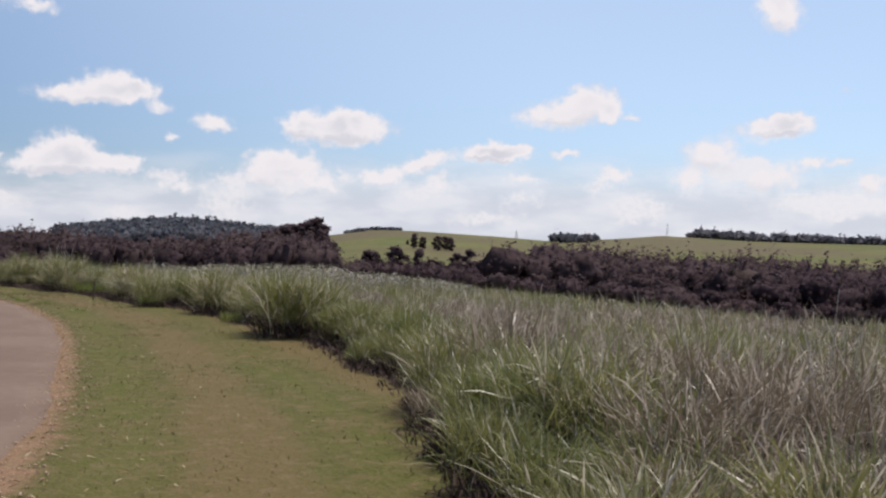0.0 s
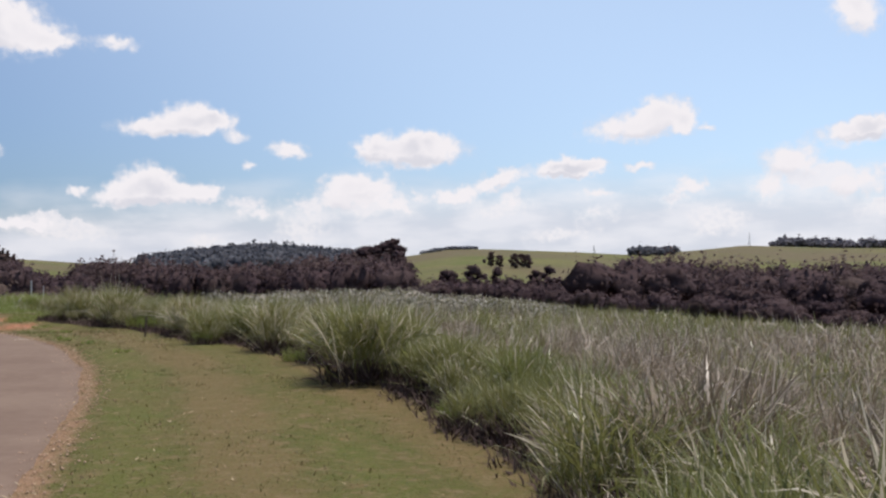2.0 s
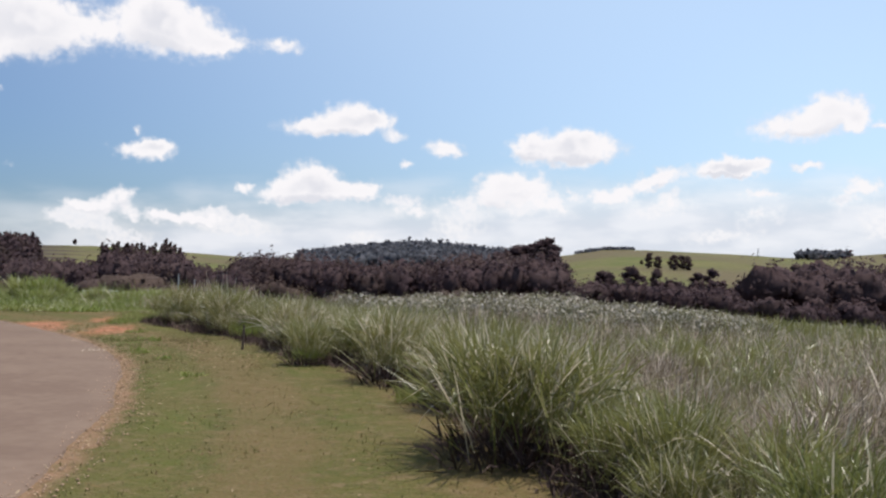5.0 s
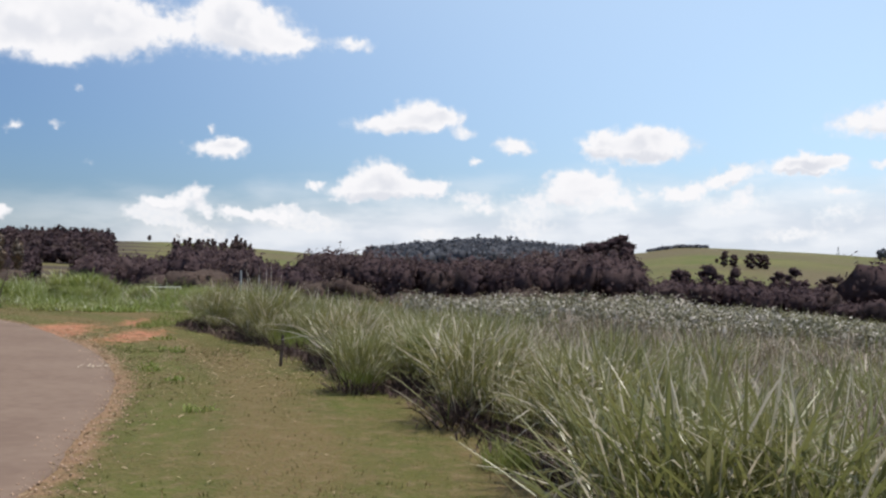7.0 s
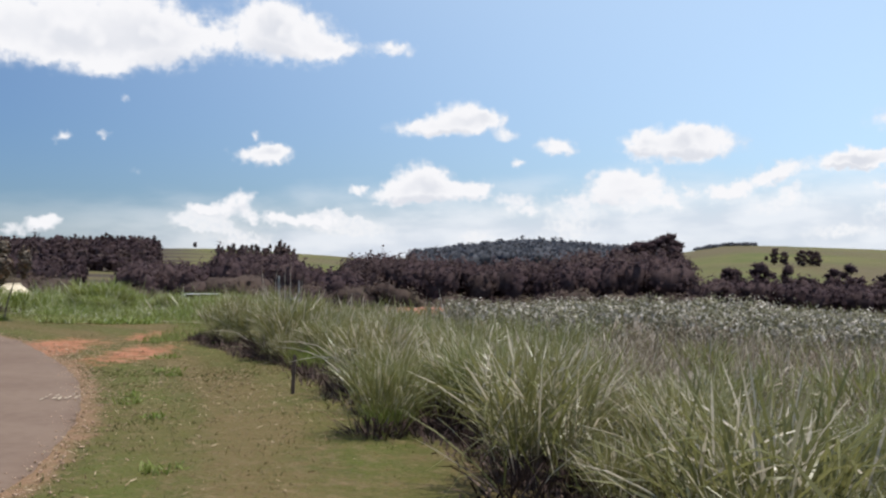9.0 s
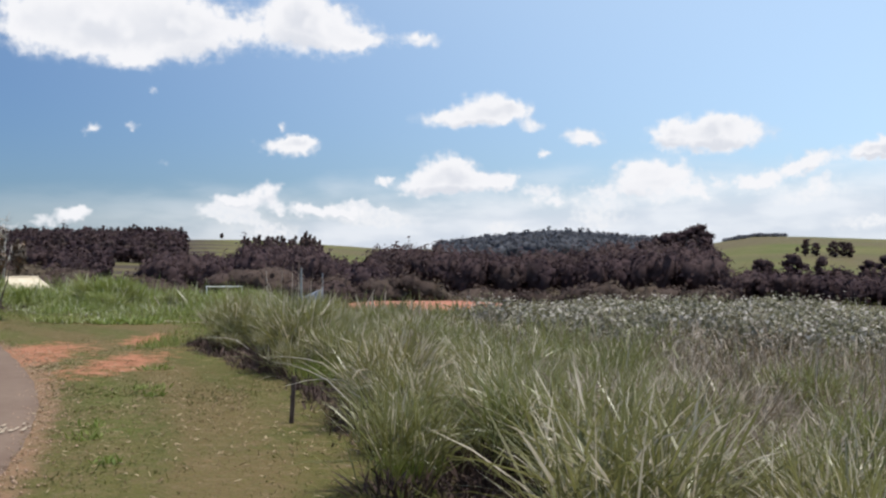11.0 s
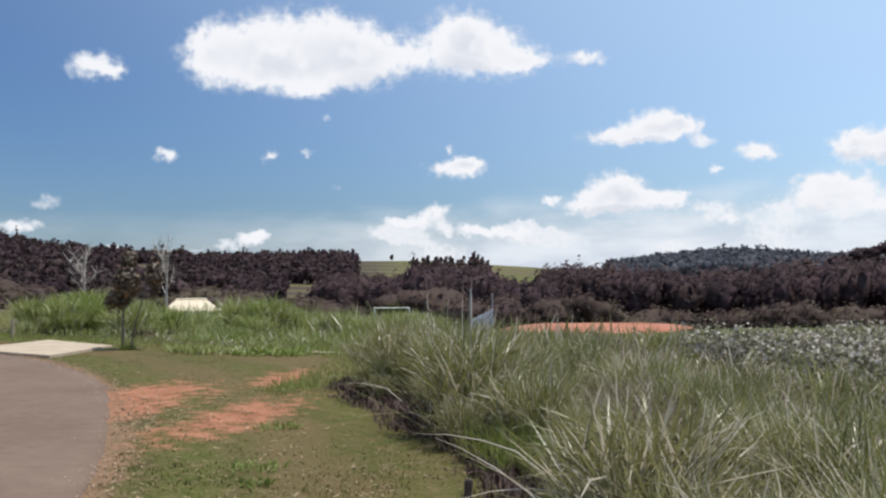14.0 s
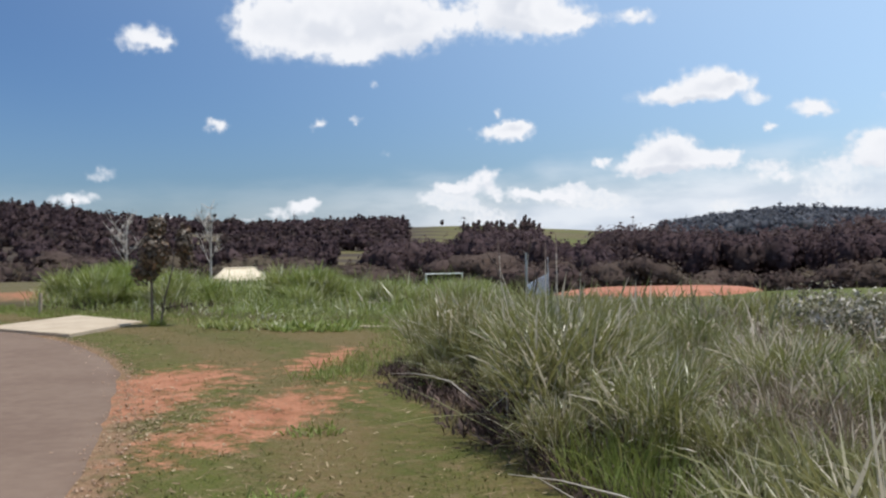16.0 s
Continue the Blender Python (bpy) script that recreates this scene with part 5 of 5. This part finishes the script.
def build_masts():
    for az, r, h in ((-3.3, 860, 11.0), (5.2, 700, 5.5)):
        x, y = polar(az, r)
        root = tagged(new("transmission_mast"), "slim steel lattice mast on the far ridge", "mast")
        root.location = (x, y, gz(x, y))
        for sx, sy in ((-1, -1), (1, -1), (1, 1), (-1, 1)):
            bm = bmesh.new()
            tube(bm, [(sx * 0.9, sy * 0.9, -0.3), (sx * 0.35, sy * 0.35, h * 0.6), (sx * 0.15, sy * 0.15, h)], [0.12, 0.1, 0.08], 5)
            part("leg", bm, M_STEEL, root)
        bm = bmesh.new()
        for k in range(9):
            t = k / 8
            w = 0.9 - 0.75 * t
            tube(bm, [(-w, -w, h * t), (w, w, h * min(t + 0.12, 1))], [0.06, 0.06], 4)
            tube(bm, [(w, -w, h * t), (-w, w, h * min(t + 0.12, 1))], [0.06, 0.06], 4)
        part("bracing", bm, M_STEEL, root)


def build_marks():
    """Pale crumbs on the road by its edge, drawn as bars of differing length."""
    bm = bmesh.new()
    for k in range(5):
        for j in range(rng.integers(2, 4)):
            u, v = 0.085 * k + rng.normal(0, 0.01), 0.16 * j + rng.normal(0, 0.03)
            w, l = rng.uniform(0.010, 0.024), rng.uniform(0.03, 0.08)
            vs = [bm.verts.new((u + a * w, v + b * l, 0)) for a, b in ((-1, -1), (1, -0.8), (0.9, 1), (-0.8, 0.9))]
            bm.faces.new(vs)
    ob = tagged(part("painted_mark", bm, M_SLAB), "small pale crumbs at the road edge", "road marking", kind="structure")
    ob.matrix_basis = pose(-15.15, 21.85, 0.03, 0, 0, 40)


def weed(x, y, r, count, name, label, tall=1.0, mat=None):
    k = count
    a = rng.uniform(0, 6.3, k)
    rr = r * np.sqrt(rng.uniform(0, 1, k))
    base = np.stack([x + rr * np.cos(a), y + rr * np.sin(a), np.full(k, gz(x, y) - 0.01)], 1)
    V, F = blades(base, tall * rng.uniform(0.05, 0.13, k), tall * rng.uniform(0.014, 0.03, k), rng.uniform(0.2, 1.0, k), rng.uniform(0, 6.3, k), rng.uniform(0.2, 1.2, k), 3)
    tagged(mesh_object(name, V, F, mat or M_FRESH), label, "weed", "weeds on the verge", "stuff")


build_slab()
build_lamp()
build_goal()
build_fence()
build_hut()
build_stake(-13.23, 23.83, 0.46, 0.020, M_POST, "short dark weathered wooden stake at the grass edge")
build_stake(-34.87, 31.9, 0.50, 0.035, M_SLAB, "short pale marker post before the tall grass")
build_masts()
build_marks()
for x, y, r, n in ((-11.27, 19.77, 0.16, 45), (-16.17, 24.76, 0.22, 60), (-17.8, 26.36, 0.25, 70), (-15.6, 24.3, 0.14, 34), (-18.6, 28.6, 0.2, 50), (-14.6, 22.6, 0.12, 28), (-14.2, 22.2, 0.16, 36), (-13.2, 21.6, 0.12, 26)):
    weed(x, y, r, n, "weed", "low leafy green weed growing in the mown verge")
for x, y, r, n in ((-26.6, 32.1, 0.6, 170), (-25.4, 32.3, 0.6, 190), (-24.6, 32.4, 0.4, 110), (-27.4, 31.9, 0.4, 80)):
    weed(x, y, r, n, "weed", "spreading pale green weed at the foot of the grass", 2.2, M_LUSH)


def build_litter():
    """Dry clippings and leaves on the verge."""
    k = 4200
    line = smooth_line(ROAD_EDGE, 0.2)
    pick = line[rng.integers(20, len(line) - 40, k)]
    p = pick + rng.normal(0, 1.0, (k, 2)) + (0.9, -0.6)
    extra = np.array([(-19.6, 26.4)]) + rng.normal(0, 1.1, (800, 2))
    rim = line[rng.integers(20, len(line) - 60, 2200)] + np.abs(rng.normal(0, 0.30, (2200, 1))) * (0.8, -0.6) + rng.normal(0, 0.08, (2200, 2))
    heap = np.array([(-19.2, 25.7)]) + rng.normal(0, 0.45, (700, 2))
    floor_ = np.array([(-14.8, 23.2)]) + rng.normal(0, 1.7, (3600, 2))
    p = np.vstack([p, extra, rim, heap, floor_])
    off = off_line(p[:, 0], p[:, 1], ROAD_LINE)
    p = p[(off > 0.02) & (off_line(p[:, 0], p[:, 1], GRASS_LINE) < 0.2)]
    n = len(p)
    base = np.c_[p, ground_z(p[:, 0], p[:, 1]) + 0.012]
    V, F = blades(base, rng.uniform(0.02, 0.075, n), rng.uniform(0.006, 0.016, n), rng.uniform(1.1, 1.5, n), rng.uniform(0, 6.3, n), rng.uniform(-0.2, 0.3, n), 2)
    tagged(mesh_object("dry_litter", V, F, M_LITTER), "dry straw clippings lying on the verge", "litter", kind="stuff")


M_LITTER = blade_material("dry_litter", [(0.15, 0.105, 0.06), (0.25, 0.18, 0.105), (0.20, 0.14, 0.08)], (0.36, 0.28, 0.18), 0.25, 0.7, 0.1, 0.2)
build_litter()


def build_weedy_crest():
    """Silvery leafy weeds on the crest of the field."""
    n = 300
    a, r = rng.uniform(0, 6.3, n), np.sqrt(rng.uniform(0, 1, n))
    x, y = -11.5 + 6.5 * r * np.cos(a), 37.0 + 5.0 * r * np.sin(a)
    h = rng.uniform(0.75, 1.10, n) * np.clip(1.15 - 0.35 * r, 0.7, 1.1)
    c = np.stack([x, y, ground_z(x, y) + h * 0.7], 1)
    V, F = leaf_cloud(c, h * 0.95, h * 0.5, 260, np.full(n, 0.034), 8)
    tagged(mesh_object("silvery_weeds", V, F, M_SILVER), "bushy weeds with pale silvery leaves", "weeds", kind="stuff")


def build_stalks():
    """Bare dry stalks that stand out of the grass."""
    k = 1500
    x, y = rng.uniform(-17, 9, k), rng.uniform(5, 31, k)
    ok = (off_line(x, y, GRASS_LINE) > 1.6) & np.array([np.hypot(*(CAM_XY - q).T).min() > 1.6 for q in np.c_[x, y]])
    x, y = x[ok], y[ok]
    n = len(x)
    V, F = blades(np.c_[x, y, ground_z(x, y)], np.where(rng.uniform(0, 1, n) < 0.2, rng.uniform(0.8, 1.3, n), rng.uniform(0.45, 0.85, n)), rng.uniform(0.007, 0.015, n), rng.uniform(0.0, 0.6, n), rng.uniform(0, 6.3, n), rng.uniform(0, 0.5, n), 4)
    tagged(mesh_object("dry_stalks", V, F, M_STALK), "pale dry grass stalks", "stalks", kind="stuff")


def fresh_tufts():
    src = mesh_object("fresh_grass_tuft", *tuft(480, 0.36, 0.46, 0.009, 3, 0.9), M_FRESH)
    first = True
    for x, y, s in ((-14.8, 26.3, 1.0), (-14.3, 25.9, 0.8), (-3.4, 13.4, 0.55), (-7.5, 18.9, 0.6), (-11.0, 22.5, 0.7), (-28.55, 31.3, 0.42)):
        ob = src if first else src.copy()
        if not first:
            scene.collection.objects.link(ob)
        first = False
        ob.matrix_basis = Matrix.LocRotScale((x, y, gz(x, y)), Euler((0, 0, rng.uniform(0, 6.3))), (s, s, s))
        tagged(ob, "bright green tuft of young grass at the verge edge", "grass tuft", "young grass tufts")


def build_canes():
    """Single pale dead canes that stick out over the verge."""
    for a, b in (((-14.33, 24.85, 0.42), (-12.73, 23.75, 0.44)), ((-14.21, 24.53, 0.50), (-13.23, 24.31, 0.52)), ((-13.1, 23.6, 0.38), (-12.7, 23.95, 0.42)), ((-17.9, 27.3, 0.34), (-16.9, 27.05, 0.38))):
        a, b = Vector(a), Vector(b)
        bm = bmesh.new()
        tube(bm, [a, a.lerp(b, 0.35) + Vector((0, 0, 0.03)), a.lerp(b, 0.7) + Vector((0, 0, 0.03)), b, b + (b - a) * 0.3 + Vector((0, 0, -0.12))], [0.0015, 0.003, 0.0045, 0.005, 0.005], 5)
        tagged(part("dead_cane", bm, M_STALK), "single pale dead cane leaning out of the grass", "cane", "dead canes")


def build_spikes():
    """Tall stalks with dark heads that overtop the clumps."""
    for x, y, many in ((-16.5, 27.7, 9), (2.0, 9.0, 4)):
        root = tagged(new("tall_stalks"), "tall thin stalks with dark seed heads above the grass", "grass stalks", "tall stalks")
        root.location = (x, y, gz(x, y))
        for k in range(many):
            bx, by, h = rng.normal(0, 0.22), rng.normal(0, 0.22), rng.uniform(1.0, 1.42)
            lx, ly = rng.normal(0, 0.12), rng.normal(0, 0.12)
            bm = bmesh.new()
            tube(bm, [(bx, by, -0.05), (bx + lx * 0.4, by + ly * 0.4, h * 0.6), (bx + lx, by + ly, h)], [0.006, 0.005, 0.003], 5)
            stalk = part("stalk", bm, M_STALK, root)
            bm = bmesh.new()
            e = Vector((bx + lx, by + ly, h))
            tube(bm, [e, e + Vector((lx * 0.2, ly * 0.2, 0.06)), e + Vector((lx * 0.4, ly * 0.4, 0.16))], [0.004, 0.008, 0.002], 6)
            part("seed_head", bm, M_POST, stalk, "dark seed head")


M_SILVER = blade_material("silvery_leaves", [(0.110, 0.118, 0.060), (0.195, 0.190, 0.115), (0.190, 0.165, 0.110)], (0.44, 0.40, 0.35), 0.30, 0.65, 0.25, 0.22)
M_STALK = blade_material("dry_stalks", [(0.34, 0.27, 0.20), (0.46, 0.38, 0.30), (0.40, 0.31, 0.24)], (0.55, 0.48, 0.40), 0.3, 0.5, 0.15)
build_weedy_crest()
build_stalks()
fresh_tufts()
build_canes()
build_spikes()


def lawn_tufts():
    """Uneven darker tufts left standing in the mown verge."""
    k = 1300
    line = smooth_line(ROAD_EDGE, 0.2)
    pick = line[rng.integers(30, len(line) - 60, k)]
    p = pick + np.stack([rng.uniform(0.1, 3.4, k) * 0.8, -rng.uniform(0.1, 3.4, k) * 0.6], 1) + rng.normal(0, 0.3, (k, 2))
    p = np.vstack([p, np.array([(-15.0, 23.6)]) + rng.normal(0, 1.5, (3600, 2))])
    p = p[(off_line(p[:, 0], p[:, 1], ROAD_LINE) > 0.15) & (off_line(p[:, 0], p[:, 1], GRASS_LINE) < 0.3) & (hummocks(p * 0.8) > 0.98)]
    for cx, cy, a, b, turn in EARTH:
        p = p[np.hypot((p[:, 0] - cx), (p[:, 1] - cy)) > a * 0.8]
    field("lawn_tufts", "darker ragged tufts in the mown verge", M_TUFT, p, 9, 0.065, 0.009, 2, 0.07, 1.7)


M_TUFT = blade_material("tuft_blades", [(0.062, 0.078, 0.016), (0.098, 0.104, 0.026), (0.105, 0.095, 0.028)], (0.22, 0.16, 0.09), 0.18, 0.6, 0.3, 0.2)
lawn_tufts()
